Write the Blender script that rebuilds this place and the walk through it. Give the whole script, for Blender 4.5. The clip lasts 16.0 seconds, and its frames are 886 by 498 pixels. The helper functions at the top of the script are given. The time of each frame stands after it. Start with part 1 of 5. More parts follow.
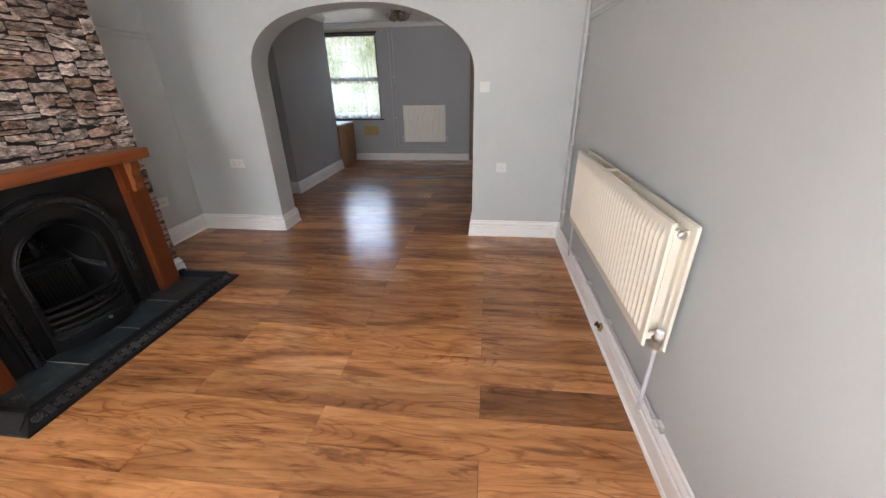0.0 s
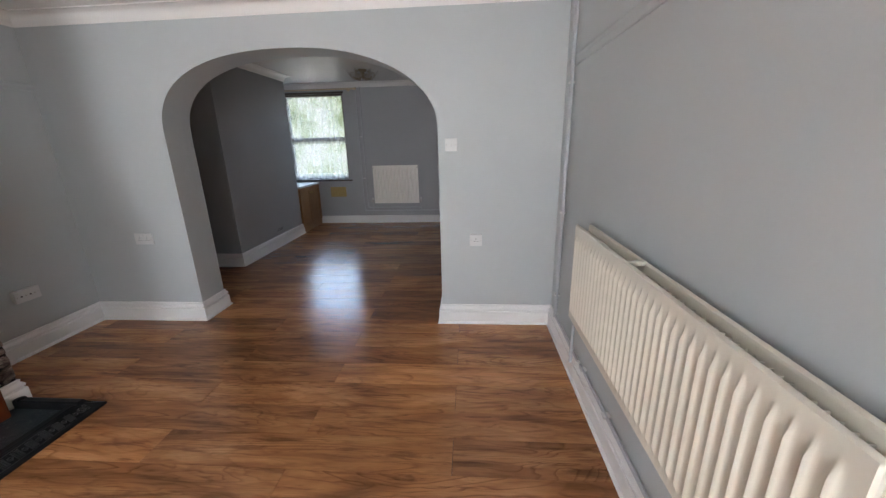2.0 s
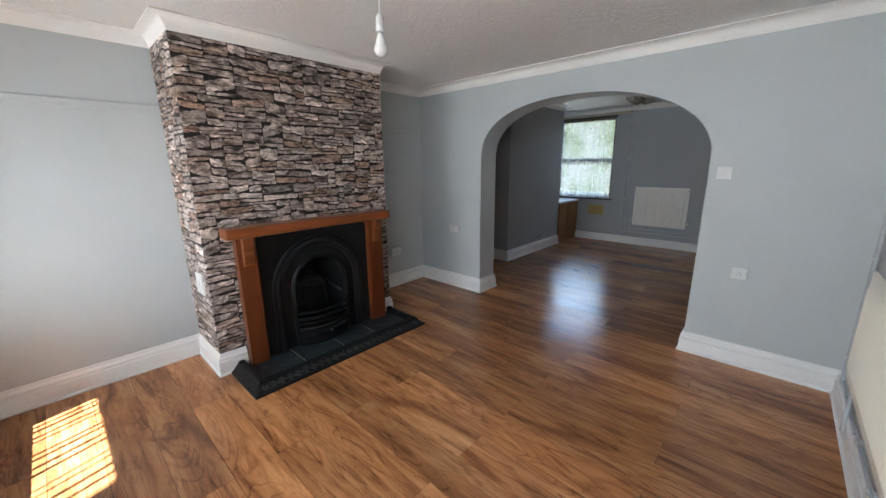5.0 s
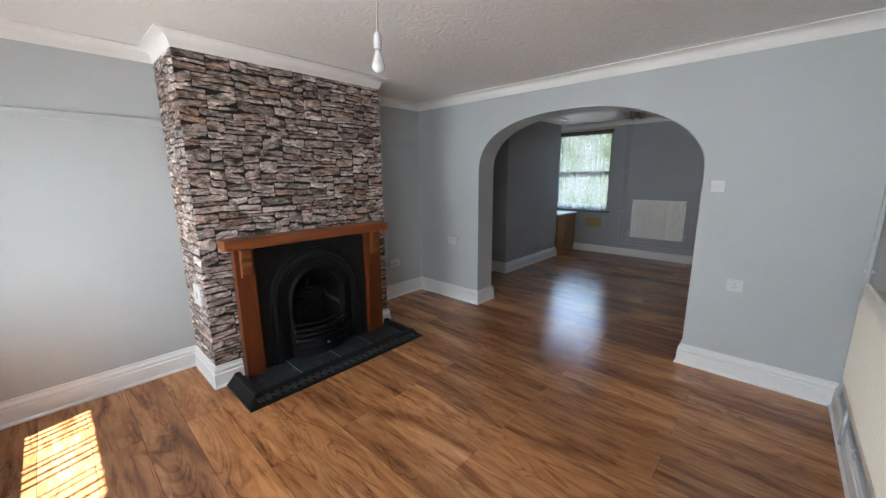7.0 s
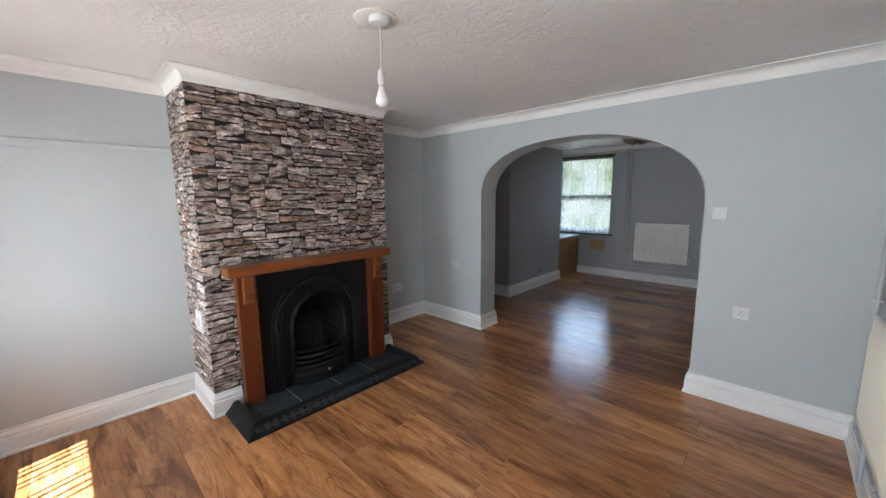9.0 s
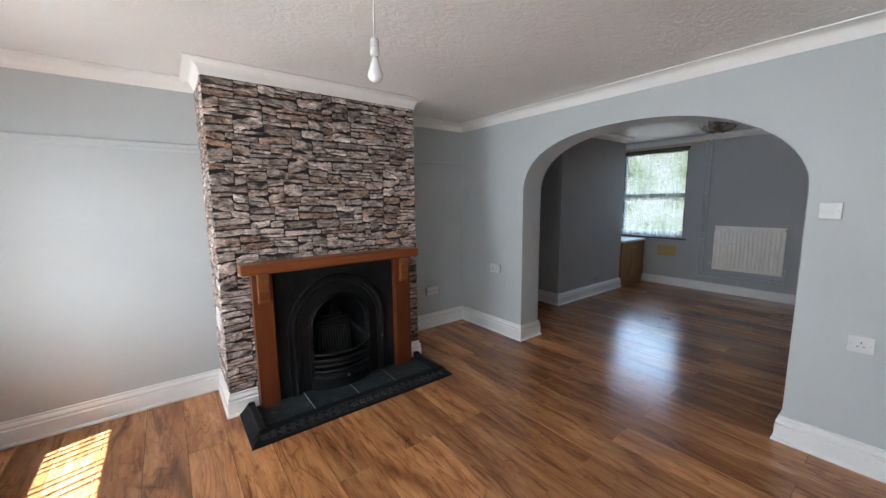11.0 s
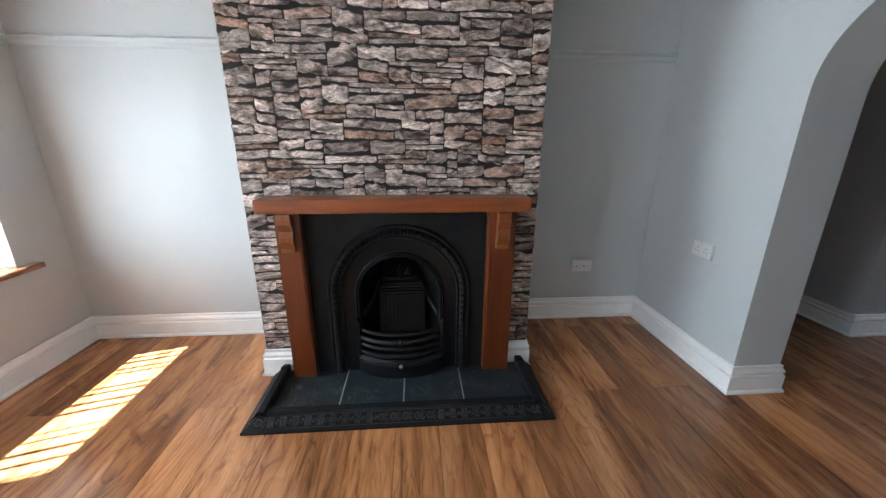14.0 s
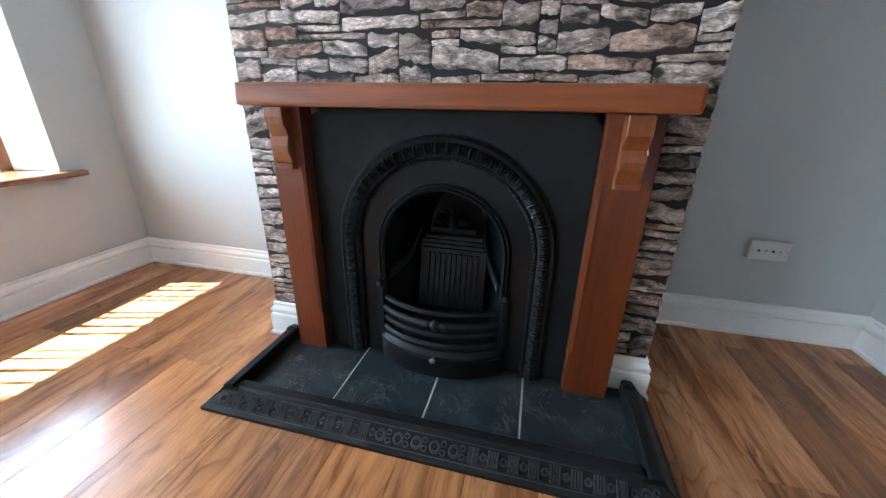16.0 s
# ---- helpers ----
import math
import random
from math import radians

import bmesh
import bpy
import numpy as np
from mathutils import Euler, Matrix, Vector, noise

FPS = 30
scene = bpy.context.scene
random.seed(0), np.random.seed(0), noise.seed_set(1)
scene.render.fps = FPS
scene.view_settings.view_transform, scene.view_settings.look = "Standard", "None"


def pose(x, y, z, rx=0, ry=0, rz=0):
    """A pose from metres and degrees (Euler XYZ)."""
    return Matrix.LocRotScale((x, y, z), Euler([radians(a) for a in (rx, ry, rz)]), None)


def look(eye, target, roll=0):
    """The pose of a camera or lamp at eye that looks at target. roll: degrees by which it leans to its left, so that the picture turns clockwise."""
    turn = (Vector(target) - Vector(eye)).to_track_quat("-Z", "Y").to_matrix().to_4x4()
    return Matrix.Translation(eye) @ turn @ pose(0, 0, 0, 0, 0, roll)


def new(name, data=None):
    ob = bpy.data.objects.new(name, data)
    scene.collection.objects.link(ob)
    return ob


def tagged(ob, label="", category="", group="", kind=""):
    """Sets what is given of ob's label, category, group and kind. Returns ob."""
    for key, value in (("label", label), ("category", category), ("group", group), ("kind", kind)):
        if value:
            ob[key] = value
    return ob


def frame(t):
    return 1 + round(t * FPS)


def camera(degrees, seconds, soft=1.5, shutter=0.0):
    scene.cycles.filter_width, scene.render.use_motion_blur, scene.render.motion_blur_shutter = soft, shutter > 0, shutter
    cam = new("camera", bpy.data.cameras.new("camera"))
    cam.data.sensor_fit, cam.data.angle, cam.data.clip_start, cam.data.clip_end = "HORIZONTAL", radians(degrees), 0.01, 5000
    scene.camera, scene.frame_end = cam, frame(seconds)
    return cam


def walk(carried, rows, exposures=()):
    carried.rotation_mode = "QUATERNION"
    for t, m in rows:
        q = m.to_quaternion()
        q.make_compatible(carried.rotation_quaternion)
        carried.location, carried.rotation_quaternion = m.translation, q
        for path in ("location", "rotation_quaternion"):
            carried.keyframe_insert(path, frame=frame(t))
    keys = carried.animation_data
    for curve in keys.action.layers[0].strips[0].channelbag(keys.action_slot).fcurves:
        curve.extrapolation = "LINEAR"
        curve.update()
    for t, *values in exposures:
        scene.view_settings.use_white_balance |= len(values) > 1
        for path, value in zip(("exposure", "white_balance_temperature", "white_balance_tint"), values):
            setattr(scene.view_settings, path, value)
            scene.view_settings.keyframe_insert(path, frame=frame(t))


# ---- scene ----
cam = camera(101.4, 16.0, 1.4)
PATH = [
    (0, (0.315, 0.264, 1.406), (0.09, 2.066, 0.568), -1.1),
    (0.5, (0.267, 0.444, 1.442), (0.047, 2.266, 0.648), -0.9),
    (1, (0.195, 0.651, 1.444), (0.008, 2.526, 0.772), -1.2),
    (1.5, (0.269, 0.865, 1.411), (0.137, 2.775, 0.833), -1.6),
    (2, (0.399, 1.048, 1.379), (0.254, 2.961, 0.814), -1.4),
    (2.5, (0.414, 1.013, 1.374), (0.172, 2.929, 0.852), -1.3),
    (3, (0.435, 0.769, 1.404), (-0.12, 2.629, 0.923), -1.0),
    (3.5, (0.512, 0.604, 1.429), (-0.357, 2.338, 0.941), -0.8),
    (4, (0.545, 0.529, 1.441), (-0.598, 2.097, 0.959), -0.7),
    (4.5, (0.566, 0.489, 1.449), (-0.715, 1.949, 0.972), -0.5),
    (5, (0.58, 0.483, 1.444), (-0.744, 1.91, 0.984), -0.6),
    (7.5, (0.604, 0.486, 1.448), (-0.728, 1.927, 1.06), -0.5),
    (8, (0.604, 0.489, 1.47), (-0.734, 1.928, 1.093), -0.6),
    (8.5, (0.61, 0.49, 1.491), (-0.737, 1.933, 1.17), -0.6),
    (9, (0.608, 0.493, 1.487), (-0.75, 1.934, 1.204), -0.5),
    (11.5, (0.521, 1.056, 1.434), (-1.147, 2.127, 1.167), -0.6),
    (12, (0.447, 1.282, 1.434), (-1.315, 2.189, 1.166), -0.5),
    (12.5, (0.341, 1.535, 1.42), (-1.51, 2.236, 1.134), -0.2),
    (13, (0.165, 1.688, 1.377), (-1.756, 2.159, 1.076), -0.0),
    (13.5, (-0.033, 1.803, 1.359), (-1.966, 2.11, 0.95), 0.1),
    (14, (-0.248, 1.976, 1.321), (-2.155, 2.12, 0.735), 0.3),
    (14.5, (-0.412, 2.086, 1.272), (-2.302, 1.97, 0.631), 0.5),
    (15, (-0.595, 2.157, 1.21), (-2.457, 1.862, 0.541), 0.7),
    (15.5, (-0.837, 2.176, 1.076), (-2.68, 1.779, 0.409), 0.7),
    (16, (-0.932, 2.165, 0.977), (-2.742, 1.725, 0.248), 1.1),
]
walk(cam, [(t, look(eye, target, roll)) for t, eye, target, roll in PATH], [(0.0, 3.43, 6950, 15), (1.0, 3.28, 6650, 15), (2.0, 3.20, 6600, 13), (2.7, 3.12, 6600, 12), (3.6, 3.27, 6300, 10), (5.0, 3.03, 6250, 8), (9.0, 3.10, 6250, 8), (12.5, 3.32, 6150, 9), (14.0, 3.60, 5950, 6), (16.0, 3.92, 5500, 2)])

# ---- light ----
SUN_WAY = Vector((-0.16, 0.55, -1.0)).normalized()
world = bpy.data.worlds.new("sky")
scene.world = world
world.use_nodes = True
wt = world.node_tree
wt.nodes.clear()
sky = wt.nodes.new("ShaderNodeTexSky")
sky.sky_type = "NISHITA"
sky.sun_disc = False
sky.sun_elevation = math.asin(-SUN_WAY.z)
sky.sun_rotation = math.atan2(-SUN_WAY.x, -SUN_WAY.y)
bg = wt.nodes.new("ShaderNodeBackground")
bg.inputs["Strength"].default_value = 0.05
wo = wt.nodes.new("ShaderNodeOutputWorld")
wt.links.new(sky.outputs[0], bg.inputs[0])
wt.links.new(bg.outputs[0], wo.inputs[0])

sun_data = bpy.data.lights.new("sun", "SUN")
sun_data.energy = 5.0
sun_data.angle = radians(0.5)
sun_data.color = (1.0, 0.985, 0.96)
sun = new("sun", sun_data)
sun.matrix_world = look((-1, -6, 10), Vector((-1, -6, 10)) + SUN_WAY)


def window_light(name, m, sx, sy, watts, colour):
    d = bpy.data.lights.new(name, "AREA")
    d.shape, d.size, d.size_y, d.energy, d.color = "RECTANGLE", sx, sy, watts, colour
    ob = new(name, d)
    ob.matrix_world = m
    return ob


FRONT_SKY = window_light("front_window_skylight", look((1.6, -2.5, 1.70), (1.3, 1.0, 1.5)), 14.0, 3.2, 285, (0.88, 0.94, 1.0))
BACK_SKY = window_light("back_window_skylight", look((-1.6, 16.0, 6.6), (-1.9, 7.2, 2.6)), 20.0, 6.0, 500, (0.55, 0.745, 1.0))

# ---- materials ----


class Mat:
    def __init__(self, name, rough=0.5, metal=0.0, spec=0.5):
        self.m = bpy.data.materials.new(name)
        self.m.use_nodes = True
        self.t = self.m.node_tree
        self.b = self.t.nodes["Principled BSDF"]
        self.out = self.t.nodes["Material Output"]
        self.b.inputs["Roughness"].default_value = rough
        self.b.inputs["Metallic"].default_value = metal
        self.b.inputs["Specular IOR Level"].default_value = spec

    def node(self, kind, **kw):
        n = self.t.nodes.new(kind)
        for k, v in kw.items():
            n.inputs[k.replace("_", " ")].default_value = v
        return n

    def link(self, a, b):
        self.t.links.new(a, b)

    def coords(self, scale=(1, 1, 1), which="Object", shift=None):
        tc = self.node("ShaderNodeTexCoord")
        mp = self.node("ShaderNodeMapping")
        mp.inputs["Scale"].default_value = scale
        self.link(tc.outputs[which], mp.inputs["Vector"])
        if shift is not None:
            self.link(shift, mp.inputs["Location"])
        return mp.outputs[0]

    def world_coords(self, scale=(1, 1, 1)):
        g = self.node("ShaderNodeNewGeometry")
        mp = self.node("ShaderNodeMapping")
        mp.inputs["Scale"].default_value = scale
        self.link(g.outputs["Position"], mp.inputs["Vector"])
        return mp.outputs[0]

    def noise(self, vec, scale, detail=4.0, rough=0.55, distort=0.0):
        n = self.node("ShaderNodeTexNoise", Scale=scale, Detail=detail, Roughness=rough, Distortion=distort)
        self.link(vec, n.inputs["Vector"])
        return n.outputs["Fac"]

    def ramp(self, fac, stops):
        r = self.node("ShaderNodeValToRGB")
        e = r.color_ramp.elements
        while len(e) < len(stops):
            e.new(0.5)
        for el, (p, c) in zip(e, stops):
            el.position, el.color = p, (*c, 1)
        self.link(fac, r.inputs[0])
        return r.outputs[0]

    def mix(self, a, b, fac, kind="MIX"):
        n = self.t.nodes.new("ShaderNodeMix")
        n.data_type, n.blend_type = "RGBA", kind
        for sock, v in ((n.inputs[0], fac), (n.inputs[6], a), (n.inputs[7], b)):
            if hasattr(v, "is_linked"):
                self.link(v, sock)
            elif isinstance(v, tuple):
                sock.default_value = (*v, 1)
            else:
                sock.default_value = v
        return n.outputs[2]

    def math(self, op, a, b=0.0, c=0.0):
        n = self.t.nodes.new("ShaderNodeMath")
        n.operation = op
        for sock, v in zip(n.inputs, (a, b, c)):
            if hasattr(v, "is_linked"):
                self.link(v, sock)
            else:
                sock.default_value = v
        return n.outputs[0]

    def colour(self, c):
        if isinstance(c, tuple):
            self.b.inputs["Base Color"].default_value = (*c, 1)
        else:
            self.link(c, self.b.inputs["Base Color"])
        return self

    def rough(self, fac, lo, hi):
        n = self.node("ShaderNodeMapRange")
        n.inputs["To Min"].default_value, n.inputs["To Max"].default_value = lo, hi
        self.link(fac, n.inputs["Value"])
        self.link(n.outputs[0], self.b.inputs["Roughness"])
        return self

    def bump(self, fac, strength=0.3, distance=0.005):
        n = self.node("ShaderNodeBump", Strength=strength, Distance=distance)
        self.link(fac, n.inputs["Height"])
        self.link(n.outputs[0], self.b.inputs["Normal"])
        return self


def painted(name, colour, rough, vary=0.05, bump=0.12, grain=160.0, dirt=None):
    m = Mat(name, rough)
    p = m.world_coords()
    big = m.noise(p, 1.3, 3)
    fine = m.noise(p, grain, 3)
    lo = tuple(c * (1 - vary) for c in colour)
    hi = tuple(min(1, c * (1 + vary)) for c in colour)
    col = m.ramp(big, [(0.3, lo), (0.7, hi)])
    if dirt:
        spots = m.noise(p, 9, 6, 0.7)
        col = m.mix(col, dirt, m.math("MULTIPLY", m.ramp(spots, [(0.6, (0, 0, 0)), (0.78, (1, 1, 1))]), 0.35))
    m.colour(col).rough(m.noise(p, 5, 4), rough - 0.08, rough + 0.08).bump(fine, bump, 0.002)
    return m.m


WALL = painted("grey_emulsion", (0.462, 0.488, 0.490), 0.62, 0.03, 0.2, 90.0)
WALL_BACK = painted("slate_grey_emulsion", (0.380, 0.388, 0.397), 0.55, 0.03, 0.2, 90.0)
WHITE_GLOSS = painted("white_gloss_paint", (0.78, 0.775, 0.76), 0.32, 0.03, 0.1, 40.0, (0.55, 0.52, 0.47))
COVE = painted("white_cove_paint", (0.80, 0.785, 0.755), 0.6, 0.03, 0.15, 60.0)
PALE_CREAM = painted("pale_cream_enamel", (0.88, 0.86, 0.80), 0.35, 0.03, 0.05, 80.0)
CREAM = painted("cream_radiator_enamel", (0.69, 0.65, 0.555), 0.35, 0.03, 0.05, 80.0)
PLASTIC = painted("white_plastic", (0.62, 0.617, 0.605), 0.3, 0.02, 0.02)
PIPE = painted("grey_painted_pipe", (0.44, 0.455, 0.475), 0.4, 0.05, 0.15, 60.0)
DARK = painted("dark_hole", (0.02, 0.02, 0.02), 0.6, 0.1, 0.0)


def artex(name, gloss, relief):
    m = Mat(name, gloss)
    p = m.world_coords()
    big = m.noise(p, 1.1, 3)
    swirl = m.noise(p, 14, 6, 0.62, 1.6)
    fine = m.noise(p, 85, 4)
    m.colour(m.ramp(big, [(0.3, (0.75, 0.737, 0.71)), (0.7, (0.80, 0.787, 0.76))]))
    h = m.math("ADD", m.math("MULTIPLY", m.ramp(swirl, [(0.38, (0, 0, 0)), (0.62, (1, 1, 1))]), 0.8), m.math("MULTIPLY", fine, 0.3))
    m.bump(h, relief, 0.010)
    return m.m


CEILING = artex("textured_ceiling", 0.75, 0.29)
CEILING_SILK = artex("silk_textured_ceiling", 0.20, 0.5)


def laminate():
    m = Mat("walnut_laminate", 0.25, 0.0, 0.52)
    info = m.node("ShaderNodeObjectInfo")
    r = info.outputs["Random"]
    off = m.node("ShaderNodeCombineXYZ")
    m.link(m.math("MULTIPLY", r, 37.0), off.inputs[0])
    m.link(m.math("MULTIPLY", r, 91.0), off.inputs[1])
    v = m.coords((1.0, 1.0, 1.0), "Object", off.outputs[0])

    def stretched(sx, sy):
        mp = m.node("ShaderNodeMapping")
        mp.inputs["Scale"].default_value = (sx, sy, 1)
        m.link(v, mp.inputs["Vector"])
        return mp.outputs[0]

    bands = m.noise(stretched(1.1, 5.5), 1.0, 3, 0.5, 1.2)
    figure = m.noise(stretched(1.6, 13), 1.0, 8, 0.68, 1.5)
    grain = m.noise(stretched(9, 150), 1.0, 4, 0.6)
    knots = m.noise(stretched(4.5, 15), 1.0, 3, 0.5, 0.9)
    base = m.ramp(bands, [(0.28, (0.195, 0.079, 0.032)), (0.42, (0.330, 0.146, 0.058)), (0.56, (0.438, 0.208, 0.088)), (0.74, (0.548, 0.290, 0.137))])
    streak = m.ramp(figure, [(0.33, (0.22, 0.165, 0.14)), (0.40, (0.56, 0.48, 0.43)), (0.46, (0.98, 0.97, 0.96)), (0.66, (1.16, 1.13, 1.09))])
    wave = m.node("ShaderNodeTexWave")
    wave.wave_type, wave.bands_direction, wave.wave_profile = "BANDS", "Y", "SAW"
    for k, val in (("Scale", 4.6), ("Distortion", 9.0), ("Detail", 3.0), ("Detail Scale", 1.1), ("Detail Roughness", 0.55)):
        wave.inputs[k].default_value = val
    m.link(stretched(0.55, 1.0), wave.inputs["Vector"])
    rings = m.ramp(wave.outputs["Fac"], [(0.0, (1.06, 1.05, 1.03)), (0.55, (0.98, 0.96, 0.94)), (0.86, (0.58, 0.51, 0.45)), (1.0, (0.92, 0.9, 0.88))])
    col = m.mix(base, streak, 0.66, "MULTIPLY")
    col = m.mix(col, rings, 0.4, "MULTIPLY")
    # cathedral lines: level lines of a long soft noise
    level = m.math("FRACT", m.math("MULTIPLY", m.noise(stretched(0.9, 5.0), 1.0, 3, 0.45, 0.7), 17.0))
    cath = m.ramp(level, [(0.0, (0.62, 0.54, 0.48)), (0.10, (1.04, 1.03, 1.02)), (0.72, (0.98, 0.97, 0.96)), (1.0, (0.52, 0.44, 0.38))])
    some = m.ramp(m.noise(stretched(1.3, 6.0), 1.0, 2, 0.5), [(0.42, (0.2, 0.2, 0.2)), (0.60, (0.9, 0.9, 0.9))])
    col = m.mix(col, cath, some, "MULTIPLY")
    pores = m.ramp(grain, [(0.3, (0.72, 0.68, 0.64)), (0.55, (1, 1, 1))])
    col = m.mix(col, pores, 0.6, "MULTIPLY")
    kn = m.ramp(knots, [(0.20, (0.24, 0.17, 0.13)), (0.27, (1, 1, 1))])
    col = m.mix(col, kn, 0.8, "MULTIPLY")
    tone = m.ramp(r, [(0.0, (0.68, 0.64, 0.62)), (0.45, (1.02, 1.00, 0.98)), (1.0, (1.36, 1.31, 1.24))])
    col = m.mix(col, tone, 1.0, "MULTIPLY")
    m.colour(col)
    m.rough(m.noise(m.world_coords(), 3.0, 5, 0.6), 0.16, 0.25)
    m.b.inputs["Coat Weight"].default_value = 0.12
    m.b.inputs["Coat Roughness"].default_value = 0.45
    m.bump(grain, 0.05, 0.001)
    return m.m


LAMINATE = laminate()


def timber(name, dark, light, rough, along=0, fine=120.0, coat=0.0):
    m = Mat(name, rough)
    s = [14.0, 14.0, 14.0]
    s[along] = 1.2
    p = m.coords(tuple(s))
    big = m.noise(p, 1.0, 5, 0.6, 1.6)
    s2 = [fine, fine, fine]
    s2[along] = 5.0
    g = m.noise(m.coords(tuple(s2)), 1.0, 3)
    col = m.ramp(big, [(0.3, dark), (0.7, light)])
    col = m.mix(col, m.ramp(g, [(0.3, (0.75, 0.7, 0.66)), (0.6, (1, 1, 1))]), 0.6, "MULTIPLY")
    m.colour(col).rough(m.noise(m.coords(), 6, 4), rough - 0.08, rough + 0.1).bump(g, 0.08, 0.001)
    m.b.inputs["Coat Weight"].default_value = coat
    m.b.inputs["Coat Roughness"].default_value = 0.25
    return m.m


# same pine: stronger light on the shelf put into its colour, legs kept darker
MANTEL_Y = timber("stained_pine_lit_shelf", (0.185, 0.047, 0.010), (0.265, 0.075, 0.017), 0.33, 1, coat=0.2)
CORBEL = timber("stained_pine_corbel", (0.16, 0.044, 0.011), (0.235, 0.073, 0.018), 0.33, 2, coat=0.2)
MANTEL_Z = timber("stained_pine_dim_leg", (0.090, 0.0185, 0.0042), (0.150, 0.034, 0.0078), 0.30, 2, coat=0.2)
POLE = timber("cream_pole_wood", (0.62, 0.50, 0.33), (0.72, 0.61, 0.44), 0.45, 0)
OAK_Z = timber("oak_cupboard", (0.25, 0.115, 0.040), (0.37, 0.19, 0.070), 0.45, 2)
SILL_WOOD = timber("varnished_sill", (0.15, 0.060, 0.025), (0.26, 0.115, 0.045), 0.25, 0, coat=0.5)
FRAME_WOOD = timber("varnished_window_frame", (0.17, 0.070, 0.030), (0.28, 0.125, 0.055), 0.35, 2, coat=0.3)
DARK_WOOD = timber("dark_window_frame", (0.025, 0.015, 0.010), (0.06, 0.034, 0.022), 0.4, 2)
DOOR_WOOD = timber("brown_door", (0.11, 0.052, 0.022), (0.19, 0.095, 0.042), 0.4, 2)


def iron(name, col, rough, bump, spec=0.22):
    m = Mat(name, rough, 0.0, spec)
    p = m.coords()
    m.colour(m.ramp(m.noise(p, 14, 5), [(0.3, tuple(c * 0.7 for c in col)), (0.7, tuple(c * 1.35 for c in col))]))
    m.rough(m.noise(p, 22, 4), rough - 0.1, rough + 0.12).bump(m.noise(p, 260, 3), bump, 0.001)
    return m.m


IRON = iron("black_cast_iron", (0.0065, 0.007, 0.0078), 0.38, 0.25)
MATT_BLACK = iron("matt_black_panel", (0.0088, 0.0095, 0.0105), 0.62, 0.08)
# lighter than FENDER: highlights on the raised bars put into the colour
ORNAMENT = iron("highlit_black_ornament", (0.024, 0.0255, 0.027), 0.34, 0.1, 0.5)
FENDER = iron("black_painted_fender", (0.0075, 0.008, 0.0088), 0.42, 0.2)


def slate():
    m = Mat("dark_slate", 0.42, 0.0, 0.42)
    info = m.node("ShaderNodeObjectInfo")
    off = m.node("ShaderNodeCombineXYZ")
    m.link(m.math("MULTIPLY", info.outputs["Random"], 20.0), off.inputs[1])
    p = m.coords((1, 1, 1), "Object", off.outputs[0])
    cloud = m.noise(p, 6, 6, 0.6, 0.8)
    vein = m.noise(p, 4.5, 7, 0.7, 1.6)
    where = m.ramp(m.noise(p, 5, 2), [(0.45, (0, 0, 0)), (0.58, (1, 1, 1))])
    line = m.ramp(vein, [(0.490, (0, 0, 0)), (0.5, (1, 1, 1)), (0.508, (0, 0, 0))])
    col = m.ramp(cloud, [(0.3, (0.0068, 0.0105, 0.0145)), (0.52, (0.0125, 0.0180, 0.0215)), (0.70, (0.038, 0.049, 0.047))])
    m.colour(m.mix(col, (0.20, 0.22, 0.20), m.math("MULTIPLY", m.math("MULTIPLY", line, where), 0.75)))
    m.rough(cloud, 0.28, 0.46).bump(vein, 0.8, 0.005)
    return m.m


SLATE = slate()
GROUT = painted("pale_grout", (0.42, 0.41, 0.37), 0.8, 0.15, 0.3, 200.0)


